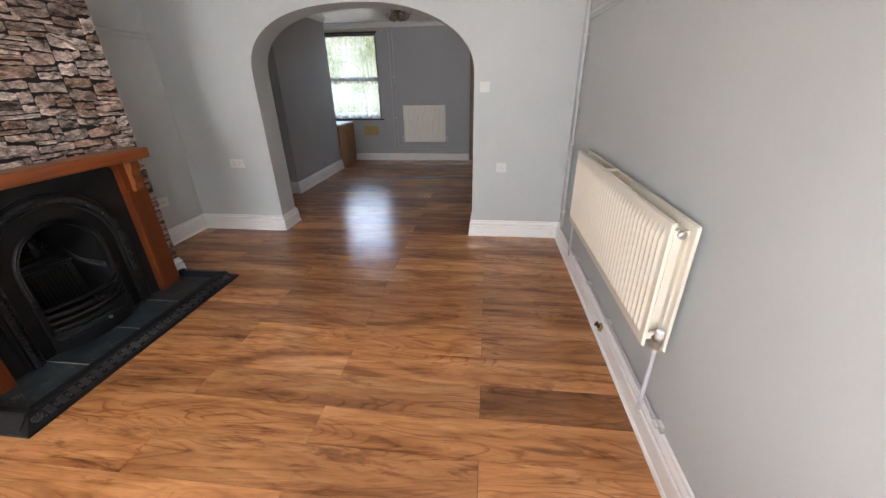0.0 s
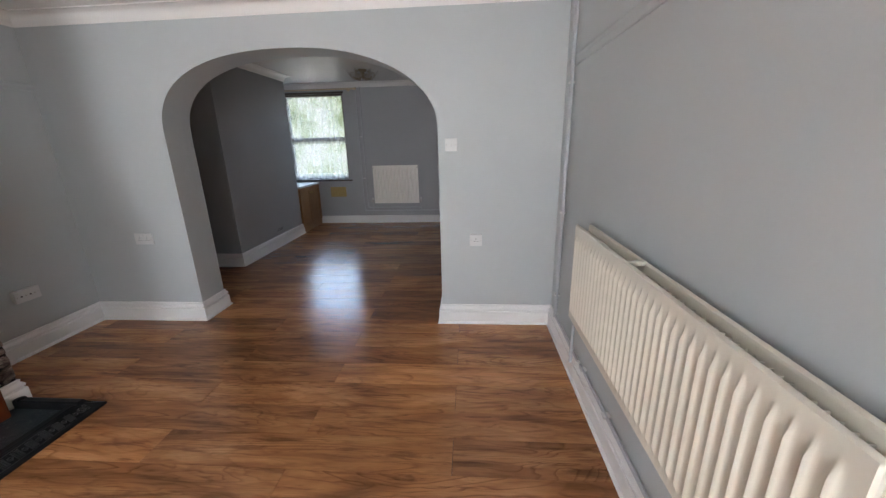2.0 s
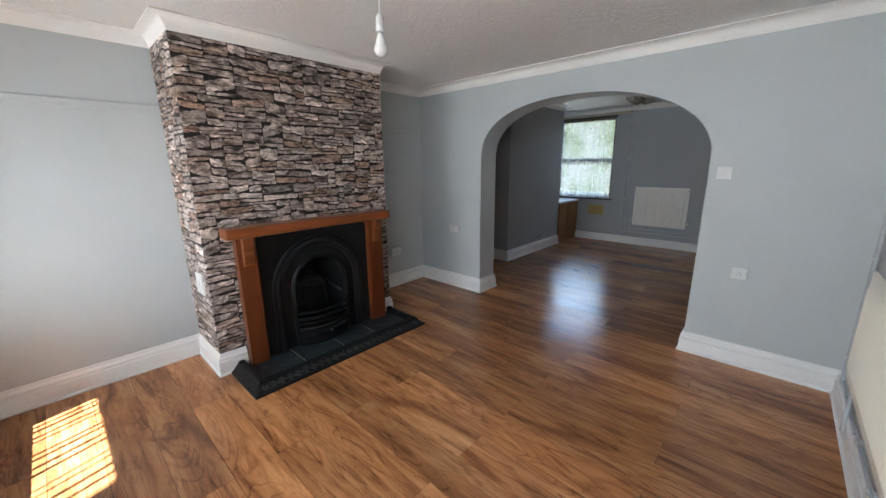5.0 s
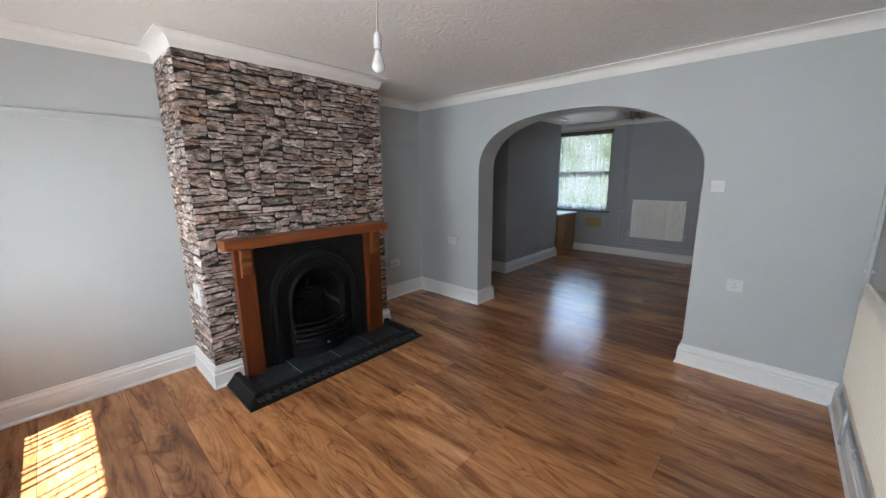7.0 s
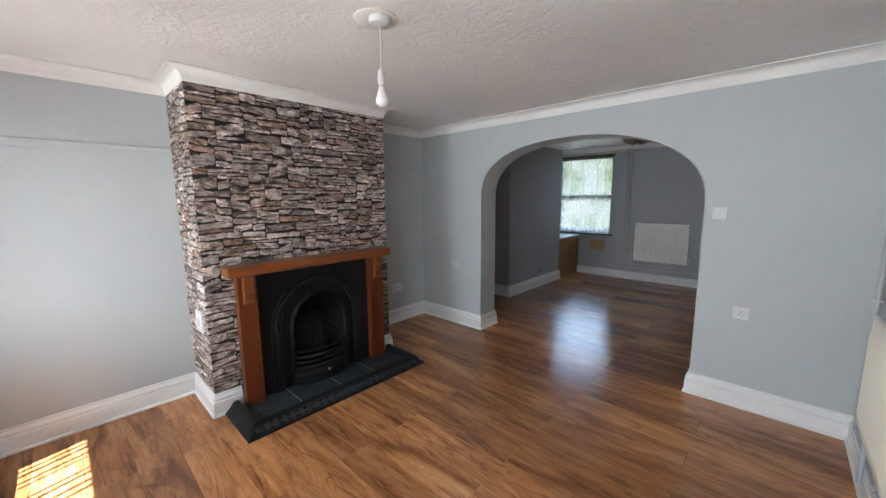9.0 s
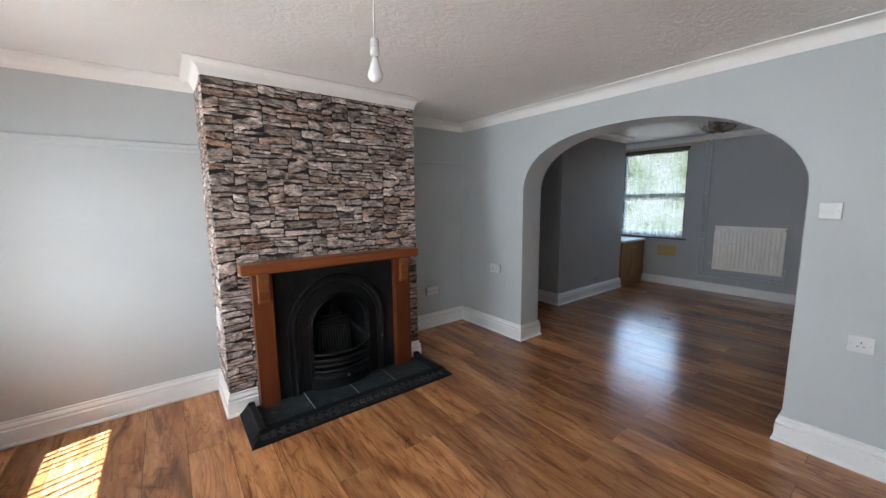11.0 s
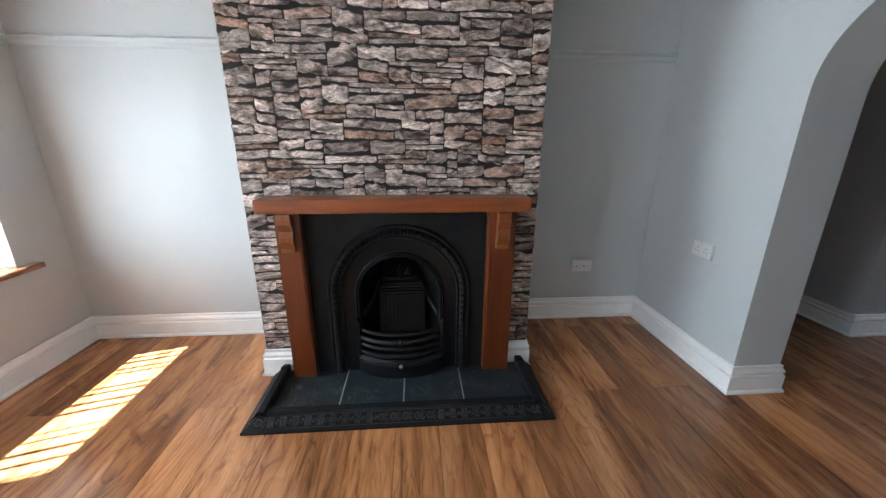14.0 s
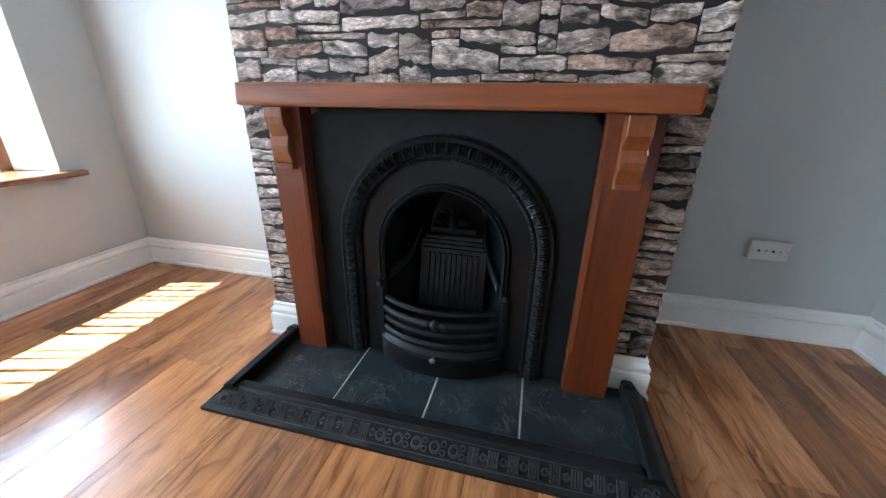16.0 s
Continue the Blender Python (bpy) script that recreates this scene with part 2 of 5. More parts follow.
def stone_print():
    m = Mat("stone_print_paper", 0.68, 0.0, 0.3)
    info = m.node("ShaderNodeObjectInfo")
    r = info.outputs["Random"]
    off = m.node("ShaderNodeCombineXYZ")
    m.link(m.math("MULTIPLY", r, 53.0), off.inputs[0])
    m.link(m.math("MULTIPLY", r, 29.0), off.inputs[2])
    v = m.coords((1, 1, 2.3), "Object", off.outputs[0])
    tint = m.ramp(r, [(0.0, (0.16, 0.132, 0.120)), (0.14, (0.34, 0.296, 0.272)), (0.32, (0.52, 0.468, 0.435)), (0.46, (0.23, 0.193, 0.174)), (0.60, (0.41, 0.350, 0.316)),
                      (0.74, (0.32, 0.240, 0.198)), (0.83, (0.25, 0.160, 0.116)), (0.88, (0.50, 0.446, 0.412)), (1.0, (0.31, 0.255, 0.226))])
    facet = m.noise(v, 10, 6, 0.62, 1.1)
    fine = m.noise(v, 48, 5, 0.7, 0.5)
    col = m.mix(tint, m.ramp(facet, [(0.34, (0.17, 0.148, 0.138)), (0.41, (0.60, 0.56, 0.54)), (0.50, (1.08, 1.06, 1.05)), (0.60, (1.85, 1.83, 1.81))]), 1.0, "MULTIPLY")
    col = m.mix(col, m.ramp(fine, [(0.32, (0.5, 0.48, 0.46)), (0.52, (1, 1, 1)), (0.75, (1.25, 1.24, 1.22))]), 0.8, "MULTIPLY")
    crack = m.noise(m.coords((1, 1, 3.2), "Object", off.outputs[0]), 12, 7, 0.72, 1.8)
    lines = m.ramp(crack, [(0.478, (1, 1, 1)), (0.494, (0.24, 0.21, 0.20)), (0.503, (1, 1, 1)), (0.56, (1.18, 1.17, 1.16))])
    col = m.mix(col, lines, 1.0, "MULTIPLY")
    # flaky ledges that break off sharply
    ledge = m.math("FRACT", m.math("MULTIPLY", m.noise(m.coords((1, 1, 2.6), "Object", off.outputs[0]), 7, 5, 0.6, 0.9), 5.0))
    col = m.mix(col, m.ramp(ledge, [(0.0, (0.30, 0.27, 0.25)), (0.16, (0.72, 0.69, 0.67)), (0.7, (1.04, 1.02, 1.01)), (0.97, (1.50, 1.48, 1.47)), (1.0, (0.4, 0.37, 0.35))]), 0.60, "MULTIPLY")
    m.colour(col)
    m.bump(m.math("ADD", facet, m.math("ADD", m.math("MULTIPLY", fine, 0.45), m.math("MULTIPLY", ledge, 0.25))), 0.8, 0.014)
    return m.m


STONE = stone_print()
PAPER_DARK = painted("dark_joint_paper", (0.011, 0.0085, 0.0075), 0.75, 0.25, 0.2, 120.0)


def metal(name, col, rough):
    m = Mat(name, rough, 1.0)
    p = m.coords()
    m.colour(m.ramp(m.noise(p, 30, 4), [(0.3, tuple(c * 0.8 for c in col)), (0.7, col)]))
    m.rough(m.noise(p, 18, 3), rough - 0.06, rough + 0.12)
    return m.m


BRASS = metal("brass", (0.50, 0.37, 0.15), 0.38)
CHROME = metal("dull_chrome", (0.55, 0.53, 0.50), 0.3)


def glass():
    m = Mat("window_glass", 0.0)
    tr = m.node("ShaderNodeBsdfTransparent")
    gl = m.node("ShaderNodeBsdfGlossy", Roughness=0.02)
    fr = m.node("ShaderNodeFresnel", IOR=1.45)
    mx = m.node("ShaderNodeMixShader")
    m.link(fr.outputs[0], mx.inputs[0])
    m.link(tr.outputs[0], mx.inputs[1])
    m.link(gl.outputs[0], mx.inputs[2])
    m.link(mx.outputs[0], m.out.inputs[0])
    return m.m


GLASS = glass()


def lace(name, low, high):
    m = Mat(name, 0.8)
    p = m.world_coords()
    holes = m.noise(p, 34, 3, 0.6)
    motif = m.noise(m.world_coords((30.0, 1.0, 0.7)), 1.0, 3, 0.6, 0.3)
    cover = m.ramp(m.math("ADD", m.math("MULTIPLY", holes, 0.5), m.math("MULTIPLY", motif, 0.5)), [(0.42, (low,) * 3), (0.60, (high,) * 3)])
    tr = m.node("ShaderNodeBsdfTransparent")
    df = m.node("ShaderNodeBsdfDiffuse")
    df.inputs[0].default_value = (0.82, 0.82, 0.80, 1)
    tl = m.node("ShaderNodeBsdfTranslucent")
    tl.inputs[0].default_value = (0.85, 0.85, 0.83, 1)
    cloth = m.node("ShaderNodeMixShader")
    cloth.inputs[0].default_value = 0.6
    m.link(df.outputs[0], cloth.inputs[1])
    m.link(tl.outputs[0], cloth.inputs[2])
    mx = m.node("ShaderNodeMixShader")
    m.link(cover, mx.inputs[0])
    m.link(tr.outputs[0], mx.inputs[1])
    m.link(cloth.outputs[0], mx.inputs[2])
    m.link(mx.outputs[0], m.out.inputs[0])
    return m.m


NET = lace("fine_sheer_net", 0.03, 0.10)
PLEAT = lace("gathered_net", 0.75, 0.98)
LACE = lace("white_net", 0.12, 0.42)
LACE_HEM = lace("white_lace_border", 0.35, 0.85)


def bulb_glass():
    m = Mat("pearl_bulb_glass", 0.25)
    m.colour((0.80, 0.79, 0.77))
    m.b.inputs["Transmission Weight"].default_value = 0.15
    return m.m


BULB = bulb_glass()


def glow(name, stops, scale, strength):
    m = Mat(name, 1.0)
    e = m.node("ShaderNodeEmission", Strength=strength)
    p = m.world_coords()
    f = m.math("ADD", m.math("MULTIPLY", m.noise(p, scale, 6, 0.65), 0.5), m.math("MULTIPLY", m.noise(p, scale * 0.16, 3), 0.5))
    m.link(m.ramp(f, stops), e.inputs[0])
    m.link(e.outputs[0], m.out.inputs[0])
    return m.m


GARDEN = glow("garden_backdrop", [(0.36, (0.12, 0.18, 0.08)), (0.44, (0.36, 0.47, 0.23)), (0.51, (0.66, 0.80, 0.62)), (0.60, (0.86, 0.93, 0.93))], 8.0, 0.12)
STREET = glow("street_backdrop", [(0.3, (0.80, 0.85, 0.90)), (0.7, (1.0, 1.0, 1.0))], 1.0, 0.5)

# ---- mesh helpers ----


def origin(ob):
    p = Vector((0, 0, 0))
    while ob is not None:
        p = p + ob.location
        ob = ob.parent
    return p


def link_mesh(name, bm, mat, smooth=False):
    me = bpy.data.meshes.new(name)
    bmesh.ops.recalc_face_normals(bm, faces=bm.faces)
    bm.to_mesh(me)
    bm.free()
    if smooth:
        me.polygons.foreach_set("use_smooth", [True] * len(me.polygons))
        me.set_sharp_from_angle(angle=radians(38))
    for k in (mat if isinstance(mat, (list, tuple)) else [mat]):
        me.materials.append(k)
    return new(name, me)


def part(name, bm, mat, parent=None, label="", smooth=False):
    """One mesh, given in world places, linked under a thing or a part."""
    if parent is not None:
        bmesh.ops.translate(bm, verts=bm.verts, vec=-origin(parent))
    ob = link_mesh(name, bm, mat, smooth)
    if parent is not None:
        ob.parent = parent
    return tagged(ob, label)


def thing(name, at, label, category, group="", kind=""):
    ob = new(name)
    ob.empty_display_size = 0.05
    ob.location = at
    return tagged(ob, label, category, group, kind)


def structure(name, bm, mat, label, category, smooth=False):
    return tagged(link_mesh(name, bm, mat, smooth), label, category, kind="structure")


def box(bm, x0, x1, y0, y1, z0, z1, bevel=0.0, seg=2):
    v = [bm.verts.new((x, y, z)) for x in (x0, x1) for y in (y0, y1) for z in (z0, z1)]
    f = [bm.faces.new([v[i] for i in q]) for q in ((0, 1, 3, 2), (4, 6, 7, 5), (0, 4, 5, 1), (2, 3, 7, 6), (0, 2, 6, 4), (1, 5, 7, 3))]
    if bevel:
        e = list({e for g in f for e in g.edges})
        bmesh.ops.bevel(bm, geom=e, offset=bevel, segments=seg, profile=0.6, affect="EDGES")
    return bm


def boxes(*dims, bevel=0.0):
    bm = bmesh.new()
    for d in dims:
        box(bm, *d, bevel=bevel)
    return bm


def prism(bm, poly, h0, h1, put):
    """A flat outline given depth; put(u, v, h) lays it into the world."""
    a = [bm.verts.new(put(u, v, h0)) for u, v in poly]
    b = [bm.verts.new(put(u, v, h1)) for u, v in poly]
    n = len(poly)
    bm.faces.new(a)
    bm.faces.new(b[::-1])
    for i in range(n):
        bm.faces.new((a[i], a[(i + 1) % n], b[(i + 1) % n], b[i]))
    return bm


def sweep(bm, path, profile, put, closed=False, caps=True):
    """A closed profile (offset to the left of the way, height) run along a flat path with mitred corners."""
    pts = [Vector(p) for p in path]
    n = len(pts)
    rings = []
    for i, p in enumerate(pts):
        nx = pts[(i + 1) % n] if closed or i < n - 1 else None
        pv = pts[i - 1] if closed or i > 0 else None
        d0 = (p - pv).normalized() if pv is not None else (nx - p).normalized()
        d1 = (nx - p).normalized() if nx is not None else d0
        n0, n1 = Vector((-d0.y, d0.x)), Vector((-d1.y, d1.x))
        m = (n0 + n1) / max(0.2, 1 + n0.dot(n1))
        rings.append([bm.verts.new(put(p.x + d * m.x, p.y + d * m.y, h)) for d, h in profile])
    k = len(profile)
    for i in range(n if closed else n - 1):
        a, b = rings[i], rings[(i + 1) % n]
        for j in range(k):
            bm.faces.new((a[j], a[(j + 1) % k], b[(j + 1) % k], b[j]))
    if caps and not closed:
        bm.faces.new(rings[0])
        bm.faces.new(rings[-1][::-1])
    return bm


def floor_plan(u, v, h):
    return (u, v, h)


def facing_x(u, v, h):
    return (h, u, v)


def facing_y(u, v, h):
    return (u, h, v)


def tube(bm, pts, r, seg=10):
    pts = [Vector(p) for p in pts]
    rings = []
    for i, p in enumerate(pts):
        d0 = (p - pts[i - 1]).normalized() if i else (pts[1] - p).normalized()
        d1 = (pts[i + 1] - p).normalized() if i < len(pts) - 1 else d0
        d = (d0 + d1).normalized()
        up = Vector((0, 0, 1)) if abs(d.z) < 0.9 else Vector((0, 1, 0))
        a = d.cross(up).normalized()
        b = d.cross(a).normalized()
        k = 1 / max(0.5, d.dot(d1))
        rings.append([bm.verts.new(p + (a * math.cos(t) + b * math.sin(t)) * r * (k if 0 < i < len(pts) - 1 else 1)) for t in [2 * math.pi * j / seg for j in range(seg)]])
    for a, b in zip(rings, rings[1:]):
        for j in range(seg):
            bm.faces.new((a[j], a[(j + 1) % seg], b[(j + 1) % seg], b[j]))
    bm.faces.new(rings[0])
    bm.faces.new(rings[-1][::-1])
    return bm


def round_path(pts, r, n=5):
    """Rounds the inner corners of a path."""
    pts = [Vector(p) for p in pts]
    out = [pts[0]]
    for a, p, b in zip(pts, pts[1:], pts[2:]):
        u, w = (a - p).normalized(), (b - p).normalized()
        k = min(r, (a - p).length / 2, (b - p).length / 2)
        s, e = p + u * k, p + w * k
        for i in range(n + 1):
            t = i / n
            out.append(s * (1 - t) ** 2 + p * 2 * t * (1 - t) + e * t * t)
    return out + [pts[-1]]


def lathe(bm, profile, at, axis="z", seg=20):
    """profile: (radius, height) from one end to the other."""
    at = Vector(at)
    rings = []
    for r, h in profile:
        ring = []
        for j in range(seg):
            t = 2 * math.pi * j / seg
            c, s = max(r, 1e-4) * math.cos(t), max(r, 1e-4) * math.sin(t)
            ring.append(bm.verts.new(at + Vector({"z": (c, s, h), "x": (h, c, s), "y": (c, h, s)}[axis])))
        rings.append(ring)
    for a, b in zip(rings, rings[1:]):
        for j in range(seg):
            bm.faces.new((a[j], a[(j + 1) % seg], b[(j + 1) % seg], b[j]))
    bm.faces.new(rings[0])
    bm.faces.new(rings[-1][::-1])
    return bm

# ---- the rooms ----
XR, XN, XF = 1.028, -2.63, -2.72          # right wall; alcove walls beside the chimney breast
XB, Y0, Y1 = -2.14, 1.11, 2.62          # face and sides of the chimney breast
YF, YA, YAB = -0.225, 3.66, 3.93        # window wall; both faces of the arch wall
YE, XL2 = 7.45, -2.80                   # back room's end wall and left wall
BX, BY0, BY1 = -2.315, 5.02, 6.66        # back room's chimney breast
H, H2 = 2.282, 2.36                     # ceilings
OUT = 0.30                              # thickness of outer walls
ARCH_C, ARCH_W, ARCH_S, ARCH_T = -0.81, 0.995, 1.47, 2.005

# window openings: x from, x to, z from, z to
W1 = (-2.30, -1.13, 0.60, 1.92)
# out-of-view opening, added to light the arch wall and far alcove
W_UNSEEN = (-0.42, 0.81, 0.60, 1.92)
W2 = (-2.795, -1.715, 0.775, 2.235)


def wall_with_hole(bm, x0, x1, z0, z1, hole, y0, y1):
    a, b, c, d = hole
    for q in ((x0, a, z0, z1), (b, x1, z0, z1), (a, b, z0, c), (a, b, d, z1)):
        box(bm, q[0], q[1], y0, y1, q[2], q[3])
    return bm


bm = bmesh.new()
box(bm, -3.4, 1.5, -0.6, 8.9, -0.14, -0.012)
floor = structure("floor", bm, painted("screed", (0.06, 0.035, 0.02), 0.8), "glossy walnut laminate floor in long boards", "floor")

bm = bmesh.new()
TOP = 2.55
wall_with_hole(bm, XL2 - OUT, -0.9, -0.01, TOP, W1, YF - OUT, YF)
wall_with_hole(bm, -0.9, XR + 0.2, -0.01, TOP, W_UNSEEN, YF - OUT, YF)
structure("wall_south", bm, WALL, "grey painted outer wall with a deep window opening", "wall")
structure("wall_east", boxes((XR, XR + 0.2, YF, YAB - 0.1, -0.01, TOP)), WALL, "long plain pale grey painted wall behind the radiator", "wall")
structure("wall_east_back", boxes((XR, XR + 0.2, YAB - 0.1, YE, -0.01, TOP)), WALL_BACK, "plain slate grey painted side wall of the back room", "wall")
bm = bmesh.new()
box(bm, XL2 - OUT, XN, YF, Y0, -0.01, TOP)
box(bm, XL2 - OUT, XF, Y1, YA, -0.01, TOP)
structure("wall_west", bm, WALL, "pale grey painted wall of the fireplace alcoves", "wall")
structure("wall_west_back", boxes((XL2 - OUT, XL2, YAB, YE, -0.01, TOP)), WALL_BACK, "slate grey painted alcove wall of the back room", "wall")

# chimney breast, with a firebox through its face
FBY0, FBY1, FBZ = 1.60, 2.15, 0.72
bm = bmesh.new()
prism(bm, [(Y0, -0.01), (Y0, TOP), (Y1, TOP), (Y1, -0.01), (FBY1, -0.01), (FBY1, FBZ), (FBY0, FBZ), (FBY0, -0.01)], XL2 - OUT, XB, facing_x)
box(bm, XL2 - OUT, XB - 0.36, FBY0, FBY1, -0.01, FBZ)
breast = structure("wall_chimney", bm, PAPER_DARK, "chimney breast papered with grey and brown stone-effect wallpaper", "chimney breast")

bm = bmesh.new()
box(bm, XL2 - 0.01, BX, BY0, BY1, -0.01, TOP)
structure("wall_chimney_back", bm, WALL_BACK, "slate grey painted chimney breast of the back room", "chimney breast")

# arch wall
n = 48
poly = [(XL2 - OUT, -0.01), (ARCH_C - ARCH_W, -0.01)]
for i in range(n + 1):
    t = math.pi * (1 - i / n)
    c, s = math.cos(t), math.sin(t)
    e = 2 / (2.45 if c < 0 else 2.12)
    poly.append((ARCH_C + ARCH_W * math.copysign(abs(c) ** e, c), ARCH_S + (ARCH_T - ARCH_S) * abs(s) ** e))
poly += [(ARCH_C + ARCH_W, -0.01), (XR, -0.01), (XR, TOP), (XL2 - OUT, TOP)]
rim = poly[1:-3]
bm = bmesh.new()
for f in range(2):
    yy = (YA, YAB)[f]
    lo = [bm.verts.new((u, yy, v)) for u, v in rim]
    hi = [bm.verts.new((u, yy, TOP)) for u, v in rim]
    for i in range(len(rim) - 1):
        if abs(rim[i][0] - rim[i + 1][0]) > 1e-5:
            bm.faces.new((lo[i], lo[i + 1], hi[i + 1], hi[i]))
for (u0, v0), (u1, v1) in zip(rim[1:-2], rim[2:-1]):
    bm.faces.new([bm.verts.new(p) for p in ((u0, YA, v0), (u1, YA, v1), (u1, YAB, v1), (u0, YAB, v0))])
bmesh.ops.remove_doubles(bm, verts=bm.verts, dist=1e-5)
box(bm, XL2 - OUT, ARCH_C - ARCH_W, YA, YAB, -0.01, TOP)
box(bm, ARCH_C + ARCH_W, XR, YA, YAB, -0.01, TOP)
structure("wall_arch", bm, WALL, "pale grey wall with a wide flattened arch into the back room", "wall", smooth=True)

# end wall with window and doorway
DX0, DX1, DZ = 0.02, 0.80, 2.02
bm = bmesh.new()
wall_with_hole(bm, XL2 - OUT, -0.6, -0.01, TOP, W2, YE, YE + OUT)
box(bm, -0.6, DX0, YE, YE + OUT, -0.01, TOP)
box(bm, DX1, XR + 0.2, YE, YE + OUT, -0.01, TOP)
box(bm, DX0, DX1, YE, YE + OUT, DZ, TOP)
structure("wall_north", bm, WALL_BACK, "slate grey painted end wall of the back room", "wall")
bm = bmesh.new()
for q in ((-0.35, -0.25, YE + OUT, 8.9, -0.01, TOP), (1.2, 1.3, YE + OUT, 8.9, -0.01, TOP), (-0.35, 1.3, 8.8, 8.9, -0.01, TOP), (-0.35, 1.3, YE + OUT, 8.9, 2.4, TOP)):
    box(bm, *q)
structure("wall_passage", bm, WALL, "plain grey walls of the passage beyond the door", "wall")

structure("ceiling", boxes((XL2 - OUT, XR, YF, YA, H, H + 0.2)), CEILING, "white ceiling with swirled textured plaster", "ceiling")
structure("ceiling_back", boxes((XL2 - OUT, XR, YAB, YE, H2, H2 + 0.15)), CEILING_SILK, "white silk-painted textured ceiling of the back room", "ceiling")

# skirting boards
SK = [(0, 0), (0.034, 0), (0.033, 0.010), (0.029, 0.016), (0.024, 0.019), (0.024, 0.098), (0.021, 0.102), (0.013, 0.104), (0.013, 0.109), (0.020, 0.112), (0.0215, 0.119), (0.0205, 0.126), (0.015, 0.134), (0.010, 0.140), (0.0085, 0.145), (0.0115, 0.148), (0.0115, 0.154), (0.008, 0.157), (0, 0.157)]
LOW = [(0, 0), (0.018, 0), (0.018, 0.12), (0.012, 0.13), (0, 0.132)]
for name, path, prof in (
    ("baseboard_east", [(XR, YF), (XR, YA), (0.185, YA), (0.185, YAB), (XR, YAB), (XR, YE)], SK),
    ("baseboard_alcove", [(XL2, BY1 - 0.02), (BX, BY1), (BX, BY0), (XL2, BY0), (XL2, YAB), (-1.805, YAB), (-1.805, YA), (XF, YA), (XF, Y1), (XB, Y1), (XB, 2.505)], SK),
    ("baseboard_window", [(XB, 1.275), (XB, Y0), (XN, Y0), (XN, YF), (XR, YF)], SK),
    ("baseboard_end", [(DX0 - 0.06, YE), (-2.315, YE)], LOW),
):
    bm = bmesh.new()
    sweep(bm, path, prof, floor_plan)
    structure(name, bm, WHITE_GLOSS, "white gloss moulded skirting board", "baseboard")

# coving
CV = [(0, 0), (0, -0.080), (0.005, -0.080), (0.007, -0.074)]
for i in range(7):
    a = math.pi / 2 * i / 6
    CV.append((0.076 - 0.066 * math.cos(a), -0.070 + 0.062 * math.sin(a)))
CV += [(0.083, -0.007), (0.083, 0)]
for name, path, h in (
    ("trim_coving", [(XR, YF), (XR, YA), (XF, YA), (XF, Y1), (XB, Y1), (XB, Y0), (XN, Y0), (XN, YF)], H),
    ("trim_coving_back", [(XR, YAB), (XR, YE), (XL2, YE), (XL2, BY1), (BX, BY1), (BX, BY0), (XL2, BY0), (XL2, YAB)], H2),
):
    bm = bmesh.new()
    sweep(bm, path, [(d, h + z) for d, z in CV], floor_plan, closed=True)
    structure(name, bm, COVE, "white plaster coving", "coving", smooth=True)

# picture rail, painted with the walls
PR = [(0, 1.792), (0.006, 1.792), (0.010, 1.800), (0.010, 1.822), (0.016, 1.830), (0.020, 1.838), (0.017, 1.846), (0.006, 1.850), (0, 1.850)]
for name, path in (("trim_rail_east", [(XR, YF), (XR, 3.56)]), ("trim_rail_alcove", [(XF, YA), (XF, Y1)]), ("trim_rail_window", [(XN, Y0), (XN, YF), (W1[0] - 0.004, YF)])):
    bm = bmesh.new()
    sweep(bm, path, PR, floor_plan)
    structure(name, bm, WALL, "slim picture rail painted grey like the wall", "picture rail")

# ---- front window ----
WY = YF - 0.23


def casement(parent, x0, x1, z0, z1, y, wood, bars, rails, w=0.055, d=0.06):
    part("window_frame", boxes((x0, x0 + w, y - d, y, z0, z1), (x1 - w, x1, y - d, y, z0, z1), (x0 + w, x1 - w, y - d, y, z0, z0 + w), (x0 + w, x1 - w, y - d, y, z1 - w, z1)), wood, parent)
    for b in bars:
        part("mullion", boxes((b - 0.02, b + 0.02, y - d + 0.004, y + 0.003, z0 + w, z1 - w), bevel=0.004), wood, parent)
    for r in rails:
        part("glazing_rail", boxes((x0 + w, x1 - w, y - d + 0.006, y + 0.005, r - 0.03, r + 0.03), bevel=0.004), wood, parent)
    zs = [z0 + w] + [v for r in rails for v in (r - 0.03, r + 0.03)] + [z1 - w]
    for a, b in zip(zs[::2], zs[1::2]):
        p = part("pane", boxes((x0 + w, x1 - w, y - d / 2 - 0.003, y - d / 2 + 0.003, a, b)), GLASS, parent)
        p.visible_shadow = False


